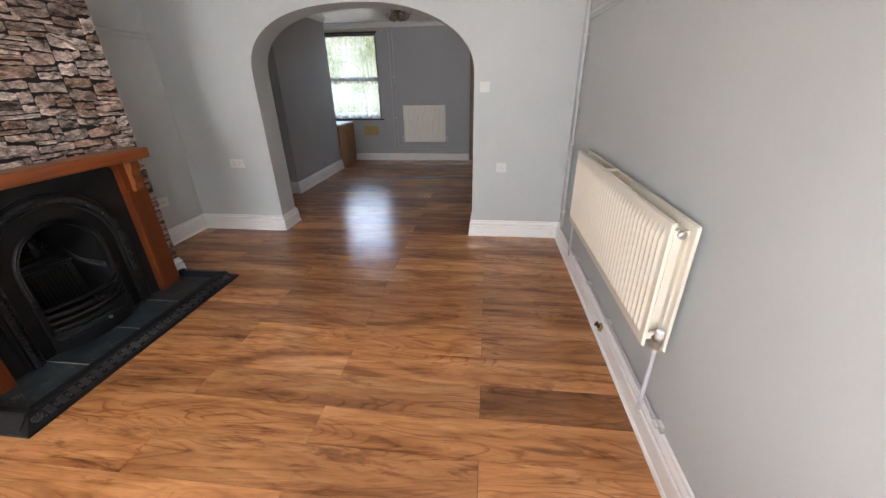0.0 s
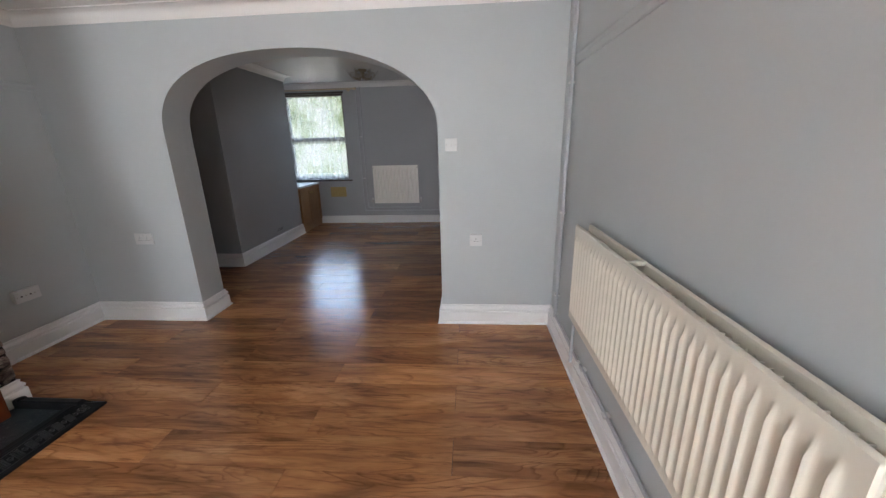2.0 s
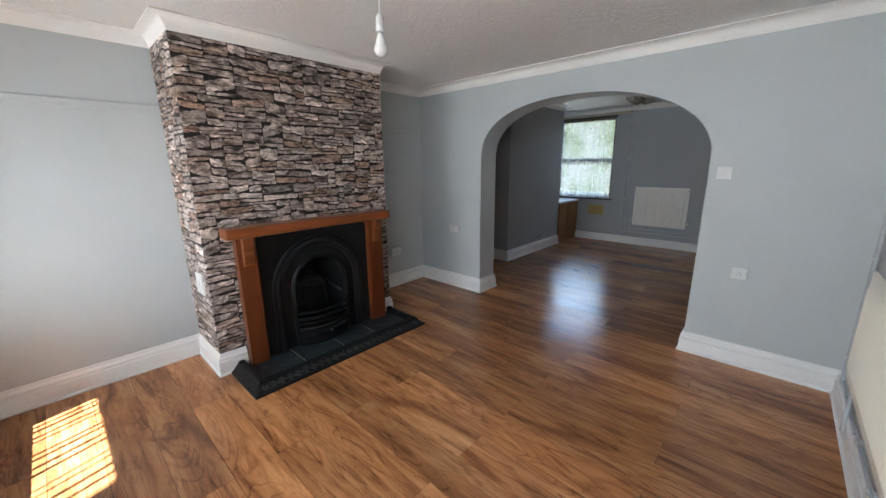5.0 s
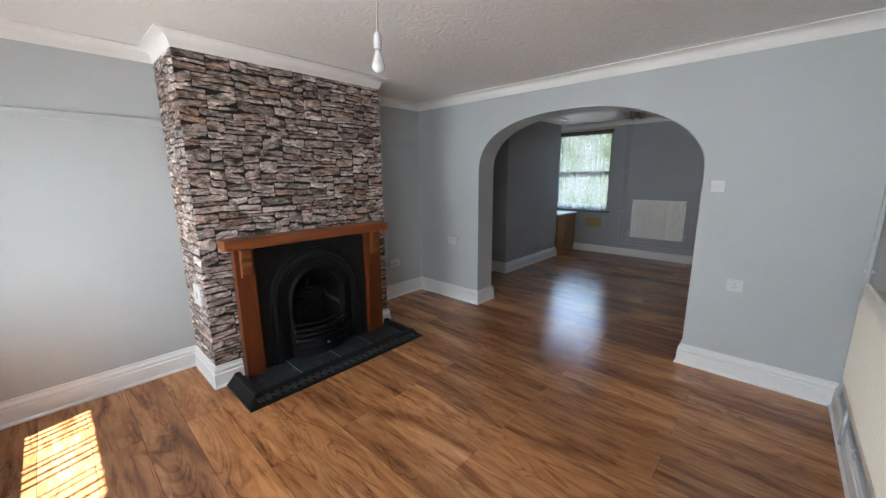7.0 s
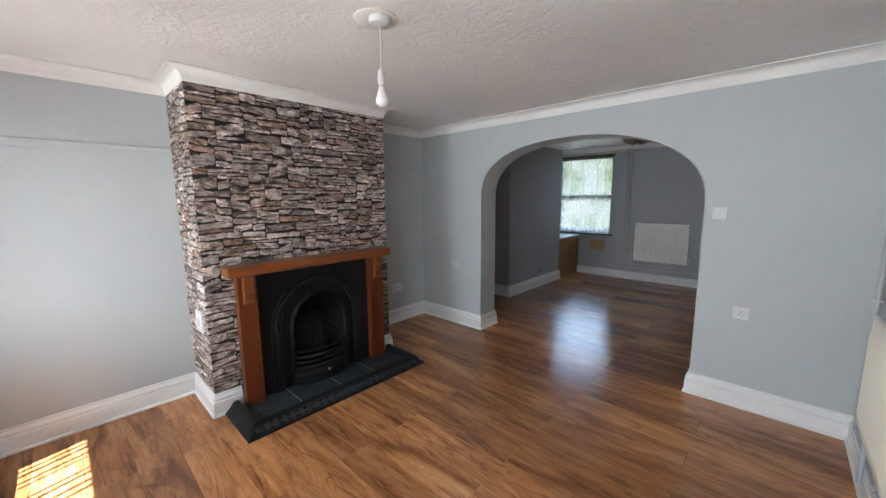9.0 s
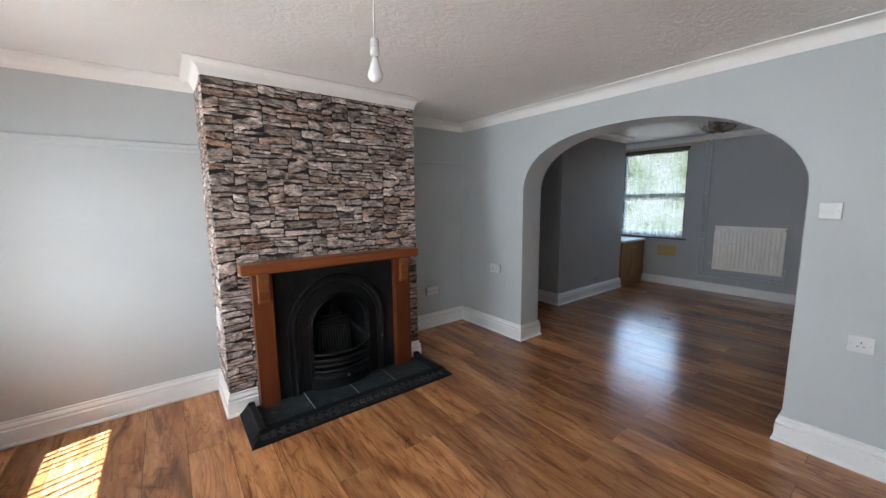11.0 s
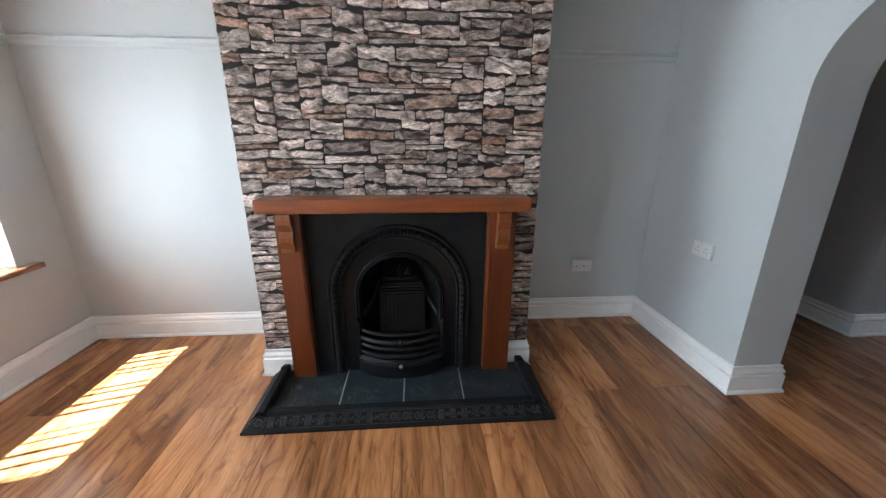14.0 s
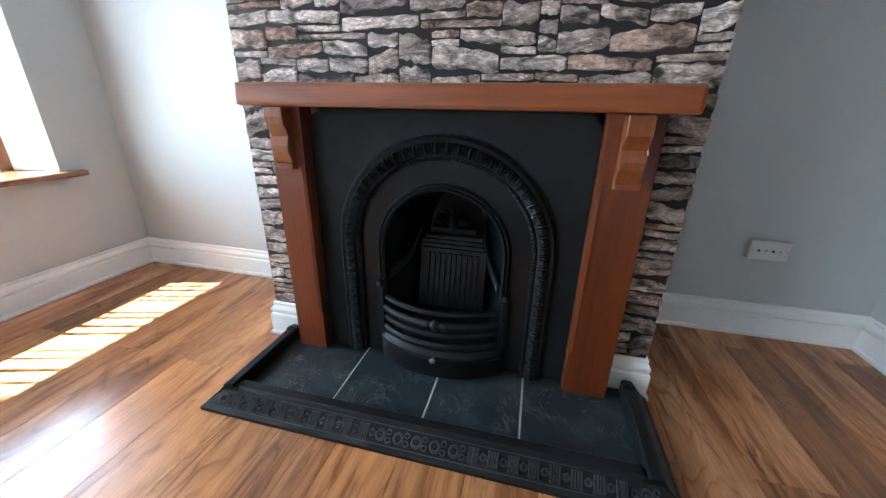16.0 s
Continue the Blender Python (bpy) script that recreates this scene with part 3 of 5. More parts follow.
def front_window(name, w):
    win = thing(name, ((w[0] + w[1]) / 2, WY, w[2]), "varnished brown timber window in a deep white reveal", "window", kind="structure")
    casement(win, w[0] + 0.05, w[1] - 0.05, w[2] + 0.02, w[3], WY, FRAME_WOOD, [], [1.80], 0.06)
    sill = bmesh.new()
    box(sill, w[0] + 0.002, w[1] - 0.002, WY - 0.005, YF + 0.004, w[2] + 0.002, w[2] + 0.032)
    box(sill, w[0] - 0.08, w[1] + 0.08, YF + 0.004, YF + 0.075, w[2] + 0.002, w[2] + 0.032, bevel=0.010, seg=3)
    part("window_sill", sill, SILL_WOOD, win, "varnished wooden sill with a rounded nose", smooth=True)
    rev = bmesh.new()
    for s, x in ((1, w[0]), (-1, w[1])):
        prism(rev, [(x, YF - 0.001), (x + s * 0.004, YF - 0.001), (x + s * 0.06, WY), (x, WY)], w[2] + 0.033, w[3] - 0.002, floor_plan)
    box(rev, w[0], w[1], WY, YF - 0.001, w[3] - 0.006, w[3])
    part("reveal", rev, WHITE_GLOSS, win, "white painted reveal")


front_window("window_1", W1)
# never in view: added as a second way in for light
front_window("window_unseen", W_UNSEEN)


def net_curtain(name, x0, x1, z0, z1, y, amp, folds, hem, label, gather=0.0, cloth=LACE):
    ob = thing(name, ((x0 + x1) / 2, y, z0), label, "curtain", "net curtains")
    rnd = random.Random(len(name) * 7 + folds)
    ph = [rnd.uniform(0, 6.28) for _ in range(5)]
    nu, nv = folds * 8, 14

    def sheet(za, zb, rows, scallop=0.0):
        b = bmesh.new()
        grid = []
        for j in range(rows + 1):
            z = za + (zb - za) * j / rows
            row = []
            for i in range(nu + 1):
                u = i / nu
                s = math.sin(2 * math.pi * folds * u + ph[0] + 0.5 * math.sin(5 * u + ph[1])) + 0.5 * math.sin(2 * math.pi * folds * 0.37 * u + ph[2])
                drop = -scallop * abs(math.sin(math.pi * folds * 0.9 * u)) if j == 0 else 0
                w = x0 + (x1 - x0) * (u + gather * math.sin(2 * math.pi * folds * u + ph[3]) / folds)
                row.append(b.verts.new((w, y + amp * s * (0.55 + 0.45 * (zb - z) / max(0.01, zb - za)), z + drop)))
            grid.append(row)
        for a, c in zip(grid, grid[1:]):
            for i in range(nu):
                b.faces.new((a[i], a[i + 1], c[i + 1], c[i]))
        return b

    part("net", sheet(z0 + hem, z1, nv), cloth, ob, smooth=True)
    part("lace_border", sheet(z0, z0 + hem, 2, 0.02), LACE_HEM, ob, "scalloped lace border", smooth=True)
    b = bmesh.new()
    tube(b, [(x0 - 0.01, y, z1 - 0.004), (x1 + 0.01, y, z1 - 0.004)], 0.006)
    part("wire", b, PLASTIC, ob)
    return ob


for w in (W1, W_UNSEEN):
    net = net_curtain("net_curtain", w[0] + 0.115, w[1] - 0.11, w[2] + 0.036, 1.84, WY + 0.014, 0.012, 12, 0.03, "thin white pleated net curtain at the front window", 0.05, NET)

    rnd = random.Random(5)
    x = w[0] + 0.13
    while x < w[1] - 0.13:
        g = rnd.uniform(0.010, 0.024)
        lean = rnd.uniform(-0.008, 0.008)
        b = bmesh.new()
        prism(b, [(x, w[2] + 0.04), (x + g, w[2] + 0.04), (x + g + lean, 1.83), (x + lean, 1.83)], WY + 0.027, WY + 0.029, facing_y)
        part("pleat", b, PLEAT, net)
        x += rnd.choice((0.05, 0.07, 0.10, 0.13))

# curtain pole over the front window


def curtain_pole(label, x0, x1, wall, reach, PZ, brackets, k):
    """reach: how far the rod stands off its wall, with a sign; k: thickness."""
    pole = thing("curtain_pole", (x0, wall, PZ), label, "curtain pole", "curtain poles")
    PY = wall + reach
    bm = bmesh.new()
    tube(bm, [(x0, PY, PZ), (x1, PY, PZ)], 0.0135 * k, 14)
    part("rod", bm, POLE, pole, smooth=True)
    for x, s in ((x0, -1), (x1, 1)):
        bm = bmesh.new()
        turned = [(0.0135, 0.0), (0.023, 0.002), (0.023, 0.014), (0.014, 0.018), (0.011, 0.040), (0.013, 0.058), (0.022, 0.080), (0.026, 0.100), (0.022, 0.120), (0.010, 0.131), (0.002, 0.133)]
        lathe(bm, [(r * k, s * d * k) for r, d in turned], (x, PY, PZ), "x", 18)
        part("finial", bm, POLE, pole, "turned bell-shaped finial", smooth=True)
    e = math.copysign(1, reach)
    for x in brackets:
        bm = bmesh.new()
        lathe(bm, [(0.030 * k, 0.0), (0.030 * k, 0.008 * e), (0.014 * k, 0.016 * e), (0.012 * k, reach - 0.014 * e)], (x, wall, PZ - 0.004), "y", 16)
        lathe(bm, [(0.0140 * k, -0.009), (0.021 * k, -0.009), (0.021 * k, 0.009), (0.0140 * k, 0.009)], (x, PY, PZ), "x", 16)
        part("bracket", bm, POLE, pole, smooth=True)


curtain_pole("pale cream wooden curtain pole with turned ends above the front window", -2.47, 0.92, YF, 0.12, 2.157, (-2.43, -0.78, 0.88), 1.0)
curtain_pole("slim cream curtain pole with turned ends above the back window", -2.78, -1.56, YE, -0.07, 2.255, (-2.72, -1.60), 0.85)

# ---- back window ----
WY2 = YE + 0.10
win = thing("window_2", (-2.21, WY2, W2[2]), "dark timber sash window with a middle rail", "window", kind="structure")
casement(win, W2[0] + 0.004, W2[1] - 0.004, W2[2] + 0.012, W2[3] - 0.004, WY2 + 0.06, DARK_WOOD, [], [1.47], 0.05, 0.05)
b = bmesh.new()
box(b, W2[0] + 0.002, W2[1] - 0.002, YE - 0.002, WY2, W2[2] - 0.016, W2[2] + 0.010)
box(b, W2[0], W2[1] + 0.05, YE - 0.045, YE - 0.002, W2[2] - 0.016, W2[2] + 0.010, bevel=0.006)
part("window_sill", b, DARK_WOOD, win, "dark stained wooden sill")
part("head_board", boxes((W2[0] + 0.004, W2[1] + 0.02, YE - 0.012, YE + 0.03, W2[3] - 0.036, W2[3] - 0.004), bevel=0.004), DARK_WOOD, win)
net_curtain("lace_curtain", W2[0] + 0.03, W2[1] - 0.02, W2[2] + 0.02, 2.17, YE + 0.055, 0.020, 11, 0.10, "white patterned lace net curtain with a scalloped hem", 0.17)
net_curtain("lace_valance", W2[0] + 0.03, W2[1] - 0.02, 1.40, 1.505, YE + 0.085, 0.008, 15, 0.09, "white lace band across the sash rail", 0.05)
tagged(structure("backdrop_garden", boxes((-9, 5, 13.0, 13.05, -2, 3.05)), GARDEN, "sunlit green garden foliage beyond the window", "garden"))
tagged(structure("backdrop_street", boxes((-9, 6, -9.05, -9.0, -2, 2.4)), STREET, "bright pale street beyond the window", "street"))
structure("ground", boxes((-80, 80, -80, 80, -0.5, -0.3)), painted("paving", (0.42, 0.41, 0.39), 0.9), "pale paved ground outside", "ground")
structure("roof", boxes((XL2 - OUT, XR + 0.2, YF - OUT, 8.9, TOP + 0.002, TOP + 0.2)), painted("roof_felt", (0.1, 0.1, 0.1), 0.9), "plain upper floor closing the rooms", "roof")


slot = thing("airbrick_slot", (BX, 5.95, 0.235), "two short dark vent slits low on the grey chimney breast", "vent")
for k in range(2):
    part("slit", boxes((BX - 0.001, BX + 0.0025, 5.87 + 0.03 * k, 6.03 + 0.02 * k, 0.222 + 0.020 * k, 0.227 + 0.020 * k)), DARK, slot)


# ---- fireplace ----
FC = 1.879                               # middle of the fireplace
sur = thing("fire_surround", (XB, FC, 0.026), "orange-brown stained pine fire surround with corbels", "fireplace")
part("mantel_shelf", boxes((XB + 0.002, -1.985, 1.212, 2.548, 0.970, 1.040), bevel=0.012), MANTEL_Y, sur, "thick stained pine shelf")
LX = -2.045


def leg(y0, y1, inner):
    bm = bmesh.new()
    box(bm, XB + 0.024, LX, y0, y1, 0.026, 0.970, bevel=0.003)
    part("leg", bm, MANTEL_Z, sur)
    bm = bmesh.new()
    e = 0.013
    yi = y1 if inner > 0 else y0
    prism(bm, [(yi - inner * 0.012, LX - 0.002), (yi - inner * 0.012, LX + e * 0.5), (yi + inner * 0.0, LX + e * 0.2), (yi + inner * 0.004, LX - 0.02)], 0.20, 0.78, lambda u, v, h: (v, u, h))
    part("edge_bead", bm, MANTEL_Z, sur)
    # S-shaped corbel
    prof = [(LX - 0.001, 0.966), (LX + 0.052, 0.966), (LX + 0.054, 0.940), (LX + 0.050, 0.915), (LX + 0.036, 0.892), (LX + 0.030, 0.878), (LX + 0.036, 0.866), (LX + 0.042, 0.848), (LX + 0.040, 0.825), (LX + 0.028, 0.802), (LX + 0.022, 0.790), (LX + 0.030, 0.786), (LX + 0.030, 0.772), (LX - 0.001, 0.768)]
    mid = (y0 + y1) / 2
    bm = bmesh.new()
    prism(bm, prof, mid - 0.033, mid + 0.033, lambda u, v, h: (u, h, v))
    bmesh.ops.bevel(bm, geom=[e for e in bm.edges if abs(e.verts[0].co.y - e.verts[1].co.y) < 1e-6 and e.calc_length() < 0.2], offset=0.003, segments=1, affect="EDGES")
    part("corbel", bm, CORBEL, sur, "scrolled corbel")


leg(1.278, 1.402, 1)
leg(2.346, 2.492, -1)

ins = thing("cast_iron_fireplace", (XB, FC, 0.026), "black cast iron arched fireplace insert with a bowed grate", "fireplace")
PX = -2.095                              # face of the black panel
R1, ZS = 0.378, 0.508                    # outer arch


def horseshoe(r, zs, z0, n=30):
    return [(FC + r, z0)] + [(FC + r * math.cos(math.pi * i / n), zs + r * math.sin(math.pi * i / n)) for i in range(n + 1)] + [(FC - r, z0)]


def plate(name, y0, y1, z1, r, zs, x0, x1, mat, label=""):
    inner = horseshoe(r, zs, 0.026)
    bm = bmesh.new()
    n = len(inner)
    outer = []
    for k, (y, z) in enumerate(inner):
        if k == 0:
            outer.append((y1, 0.026))
        elif k == n - 1:
            outer.append((y0, 0.026))
        else:
            dy, dz = y - FC, max(z - zs, 0.0)
            sc = min(((y1 - FC) / dy if dy > 1e-6 else 1e9), ((FC - y0) / -dy if dy < -1e-6 else 1e9), ((z1 - zs) / dz if dz > 1e-6 else 1e9))
            outer.append((FC + dy * sc, zs + dz * sc))
    rows = []
    for ring, x in ((outer, x1), (inner, x1), (inner, x0), (outer, x0)):
        rows.append([bm.verts.new((x, y, z)) for y, z in ring])
    for a, b in zip(rows, rows[1:] + rows[:1]):
        for i in range(n - 1):
            bm.faces.new((a[i], a[i + 1], b[i + 1], b[i]))
    return part(name, bm, mat, ins, label)


plate("back_panel", 1.402, 2.346, 0.970, R1 - 0.03, ZS, XB + 0.004, PX, MATT_BLACK, "flat matt black back panel")
# outer rope-and-leaf moulding
prof = [(0.012, PX - 0.02), (0.012, PX + 0.010), (0.002, PX + 0.020), (-0.010, PX + 0.016), (-0.014, PX + 0.022), (-0.030, PX + 0.030), (-0.046, PX + 0.022), (-0.050, PX + 0.014), (-0.058, PX + 0.018), (-0.066, PX + 0.010), (-0.066, PX - 0.02)]
bm = bmesh.new()
sweep(bm, horseshoe(R1, ZS, 0.026)[::-1], [(d, h) for d, h in prof], facing_x)
arch = part("arch_moulding", bm, IRON, ins, "raised arched moulding with leaf ornament", smooth=True)
bm = bmesh.new()


def along(r, step, z0=0.05):
    """Places and headings round the horseshoe."""
    side = ZS - z0
    total = 2 * side + math.pi * r
    k = int(total / step)
    for i in range(k + 1):
        s = total * i / k
        if s < side:
            yield FC - r, z0 + s, math.pi / 2
        elif s < side + math.pi * r:
            a = math.pi - (s - side) / r
            yield FC + r * math.cos(a), ZS + r * math.sin(a), a - math.pi / 2
        else:
            yield FC + r, ZS - (s - side - math.pi * r), -math.pi / 2


def bead(bm, y, z, x, ang, lu, lv, lh):
    """A small domed leaf lying along the heading."""
    c, s = math.cos(ang), math.sin(ang)
    ring = []
    for k in range(8):
        t = 2 * math.pi * k / 8
        u, v = lu * math.cos(t), lv * math.sin(t)
        ring.append(bm.verts.new((x, y + u * c - v * s, z + u * s + v * c)))
    top = bm.verts.new((x + lh, y + 0.25 * lu * c, z + 0.25 * lu * s))
    for k in range(8):
        bm.faces.new((ring[k], ring[(k + 1) % 8], top))


for y, z, a in along(R1 - 0.030, 0.036):
    bead(bm, y, z, PX + 0.0265, a + math.pi / 2, 0.021, 0.0075, 0.015)
    for q in (-1, 1):
        bead(bm, y + q * 0.0105 * math.cos(a), z + q * 0.0105 * math.sin(a), PX + 0.0255, a + math.pi / 2 - q * 0.25, 0.019, 0.0045, 0.010)
    bead(bm, y + 0.018 * math.cos(a), z + 0.018 * math.sin(a), PX + 0.026, a + math.pi / 2, 0.010, 0.003, 0.008)
tagged(part("leaf_ornament", bm, IRON, arch), kind="stuff")
bm = bmesh.new()
for y, z, a in along(R1 - 0.062, 0.0135):
    bead(bm, y, z, PX + 0.013, a, 0.006, 0.006, 0.007)
tagged(part("beading", bm, IRON, arch), kind="stuff")
# field between the two arches, slightly dished
R2, ZS2 = 0.240, 0.498
plate("arch_field", FC - R1 + 0.06, FC + R1 - 0.06, ZS + R1 - 0.06, R2, ZS2, XB - 0.01, PX - 0.004, IRON)
prof = [(0.004, PX - 0.03), (0.004, PX + 0.004), (-0.004, PX + 0.014), (-0.010, PX + 0.008), (-0.016, PX + 0.014), (-0.024, PX + 0.006), (-0.026, PX - 0.03)]
bm = bmesh.new()
sweep(bm, horseshoe(R2, ZS2, 0.026)[::-1], prof, facing_x)
ring = part("inner_moulding", bm, IRON, ins, smooth=True)
bm = bmesh.new()
for y, z, a in along(R2 - 0.021, 0.011, 0.30):
    bead(bm, y, z, PX + 0.008, a, 0.0045, 0.0045, 0.006)
tagged(part("beading", bm, IRON, ring), kind="stuff")
# firebox lining: splayed cheeks and an arched crown
bm = bmesh.new()
a_ring = horseshoe(R2 - 0.018, ZS2, 0.03)
b_ring = [(FC + (y - FC) * 0.55, 0.03 + (z - 0.03) * 0.93) for y, z in a_ring]
va = [bm.verts.new((PX - 0.012, y, z)) for y, z in a_ring]
vb = [bm.verts.new((XB - 0.24, y, z)) for y, z in b_ring]
for i in range(len(va) - 1):
    bm.faces.new((va[i], va[i + 1], vb[i + 1], vb[i]))
bm.faces.new(vb)
part("firebox", bm, IRON, ins, smooth=True)
part("ash_bed", boxes((XB - 0.235, PX + 0.03, FC - 0.195, FC + 0.195, 0.027, 0.150)), MATT_BLACK, ins, "dark floor of the grate")
# tilted fireback with ribs and a stepped top
fb = bmesh.new()


def tilt(z):
    return XB - 0.10 - (z - 0.30) * 0.20


def slab(bm, y0, y1, z0, z1, dx):
    p = [(tilt(z0) + dx, z0), (tilt(z1) + dx, z1), (tilt(z1) - 0.03, z1), (tilt(z0) - 0.03, z0)]
    prism(bm, p, y0, y1, lambda u, v, h: (u, h, v))


slab(fb, FC - 0.130, FC + 0.140, 0.20, 0.47, 0.0)
fireback = part("fireback", fb, IRON, ins, "ribbed cast iron fireback")
for k in range(10):
    y = FC - 0.094 + 0.022 * k
    b = bmesh.new()
    slab(b, y - 0.0055, y + 0.0055, 0.215, 0.425, 0.012)
    part("rib", b, IRON, fireback)
for k in range(4):
    b = bmesh.new()
    slab(b, FC - 0.128 + 0.006 * k, FC + 0.138 - 0.006 * k, 0.436 + 0.016 * k, 0.448 + 0.016 * k, 0.022 - 0.003 * k)
    part("step", b, IRON, fireback)
# small leaf crest over the fireback
crest = part("crest", boxes((tilt(0.58) - 0.02, tilt(0.58) + 0.014, FC - 0.09, FC + 0.09, 0.506, 0.526), bevel=0.003), IRON, ins, "leaf crest")
for k in range(7):
    b = bmesh.new()
    a = math.pi * (k + 0.5) / 7
    bead(b, FC + 0.045 * math.cos(a), 0.545 + 0.035 * math.sin(a), tilt(0.55) + 0.01, a, 0.035, 0.012, 0.018)
    part("leaf", b, IRON, crest)
b = bmesh.new()
bead(b, FC, 0.555, tilt(0.55) + 0.015, math.pi / 2, 0.045, 0.022, 0.025)
part("leaf", b, IRON, crest)
for s in (-1, 1):
    b = bmesh.new()
    for k in range(3):
        tube(b, round_path([(XB - 0.12, FC + s * (0.125 + 0.008 * k), 0.52 - 0.012 * k), (XB - 0.08, FC + s * 0.150, 0.44 - 0.012 * k), (PX - 0.015, FC + s * 0.205, 0.385 - 0.012 * k)], 0.05), 0.005, 6)
    part("cheek_scroll", b, IRON, ins, smooth=True)


def bow(depth, half, n=18):
    return [(FC - half + 2 * half * i / n, PX + 0.012 + depth * (1 - ((2 * i / n - 1) ** 2)) ** 0.8) for i in range(n + 1)]


def bow_rail(name, depth, half, prof, label=""):
    bm = bmesh.new()
    sweep(bm, [(x, y) for y, x in bow(depth, half)], prof, floor_plan)
    return part(name, bm, IRON, ins, label, smooth=True)


def oval(z, ry, rz, n=10):
    return [(ry * math.cos(2 * math.pi * k / n), z + rz * math.sin(2 * math.pi * k / n)) for k in range(n)]


bow_rail("grate_bar", 0.070, 0.210, oval(0.292, 0.012, 0.010))
bar = bow_rail("grate_bar", 0.077, 0.217, oval(0.248, 0.015, 0.015))
bow_rail("grate_bar", 0.073, 0.217, oval(0.205, 0.010, 0.011))
bow_rail("grate_bar", 0.077, 0.221, oval(0.160, 0.013, 0.014))
bow_rail("ash_cover", 0.077, 0.225, [(0.02, 0.028), (-0.012, 0.028), (-0.016, 0.06), (-0.012, 0.10), (-0.020, 0.112), (-0.018, 0.124), (0.0, 0.140), (0.02, 0.140)], "bowed ash pan cover")
bow_rail("grate_bar", 0.081, 0.227, oval(0.118, 0.012, 0.010))
b = bmesh.new()
for dy, r in ((-0.036, 0.019), (0.0, 0.024), (0.036, 0.019)):
    lathe(b, [(0.004, -0.014), (r * 0.8, -0.011), (r, 0), (r * 0.8, 0.011), (0.004, 0.014)], (PX + 0.091, FC + dy, 0.248), "y", 12)
part("boss", b, IRON, bar, smooth=True)
b = bmesh.new()
lathe(b, [(0.005, 0.0), (0.006, 0.012), (0.011, 0.018), (0.011, 0.026), (0.004, 0.031)], (PX + 0.101, FC, 0.118), "x", 12)
part("knob", b, CHROME, ins, "worn metal knob", smooth=True)
for s in (-1, 1):
    b = bmesh.new()
    box(b, PX, PX + 0.025, FC + s * 0.236 - 0.013, FC + s * 0.236 + 0.013, 0.14, 0.335, bevel=0.005)
    lathe(b, [(0.012, 0.335), (0.017, 0.345), (0.012, 0.36), (0.003, 0.365)], (PX + 0.014, FC + s * 0.236, 0), "z", 10)
    part("grate_post", b, IRON, ins, smooth=True)

# hearth of slate tiles
hearth = thing("hearth", (-1.95, FC, 0.0), "dark slate tiled hearth with pale grout lines", "hearth")
part("bed", boxes((XB + 0.001, -1.745, 1.236, 2.550, 0.0, 0.0245)), GROUT, hearth, "pale grout bed")
ty = [1.233, 1.571, 1.895, 2.207, 2.553]
for a, c in zip(ty, ty[1:]):
    me = boxes((XB + 0.03, -1.752, a + 0.0034, c - 0.0034, 0.012, 0.0262), bevel=0.0012)
    part("tile", me, SLATE, hearth)

# fender
fen = thing("fender", (-1.9, FC, 0.0), "low black cast iron fender with a patterned front band", "fender")
OFY0, OFY1, OFX = 1.148, 2.642, -1.660
fprof = [(0.0, 0.0), (0.0, 0.012), (0.010, 0.018), (0.016, 0.020), (0.058, 0.050), (0.064, 0.060), (0.074, 0.064), (0.104, 0.064), (0.110, 0.058), (0.110, 0.0)]
bm = bmesh.new()
sweep(bm, [(OFX - 0.06, OFY0), (OFX, OFY0), (OFX, OFY1), (OFX - 0.06, OFY1)], fprof, floor_plan)
front = part("front_rail", bm, FENDER, fen, "sloped front band with cast ornament")
for y0, y1, s in ((OFY0, 0, 1), (OFY1, 0, -1)):
    bm = bmesh.new()
    path = [(XB + 0.036, y0), (OFX - 0.06, y0)]
    sweep(bm, path if s > 0 else path[::-1], [(d * (0.85 if d else 1), z * (1.18 if z > 0.02 else 1)) for d, z in fprof], floor_plan)
    arm = part("side_rail", bm, FENDER, fen)
    bm = bmesh.new()
    yc = y0 + s * 0.072
    lathe(bm, [(0.022, 0.066), (0.022, 0.074), (0.016, 0.080), (0.005, 0.082)], (XB + 0.066, yc, 0), "z", 14)
    part("end_cap", bm, FENDER, arm, smooth=True)
# cast ornament on the slope: groups of bars and rounds
bm = bmesh.new()
sx, sz = (0.058 - 0.016), (0.050 - 0.020)


def on_slope(y, t, lift):
    d = 0.016 + sx * t
    return (OFX - d + lift * 0.58, y, 0.020 + sz * t + lift * 0.81)


def stud(y0, y1, t0, t1, lift):
    lo = [bm.verts.new(on_slope(y, t, -0.001)) for y, t in ((y0, t0), (y1, t0), (y1, t1), (y0, t1))]
    q = (y1 - y0) * 0.22
    hi = [bm.verts.new(on_slope(y, t, lift)) for y, t in ((y0 + q, t0 + 0.08), (y1 - q, t0 + 0.08), (y1 - q, t1 - 0.08), (y0 + q, t1 - 0.08))]
    bm.faces.new(hi)
    for i in range(4):
        bm.faces.new((lo[i], lo[(i + 1) % 4], hi[(i + 1) % 4], hi[i]))


def round_stud(y, t, r, lift):
    base = [bm.verts.new(on_slope(y + r * math.cos(2 * math.pi * k / 9), t + r / 0.0516 * math.sin(2 * math.pi * k / 9), -0.001)) for k in range(9)]
    top = bm.verts.new(on_slope(y, t, lift))
    for k in range(9):
        bm.faces.new((base[k], base[(k + 1) % 9], top))


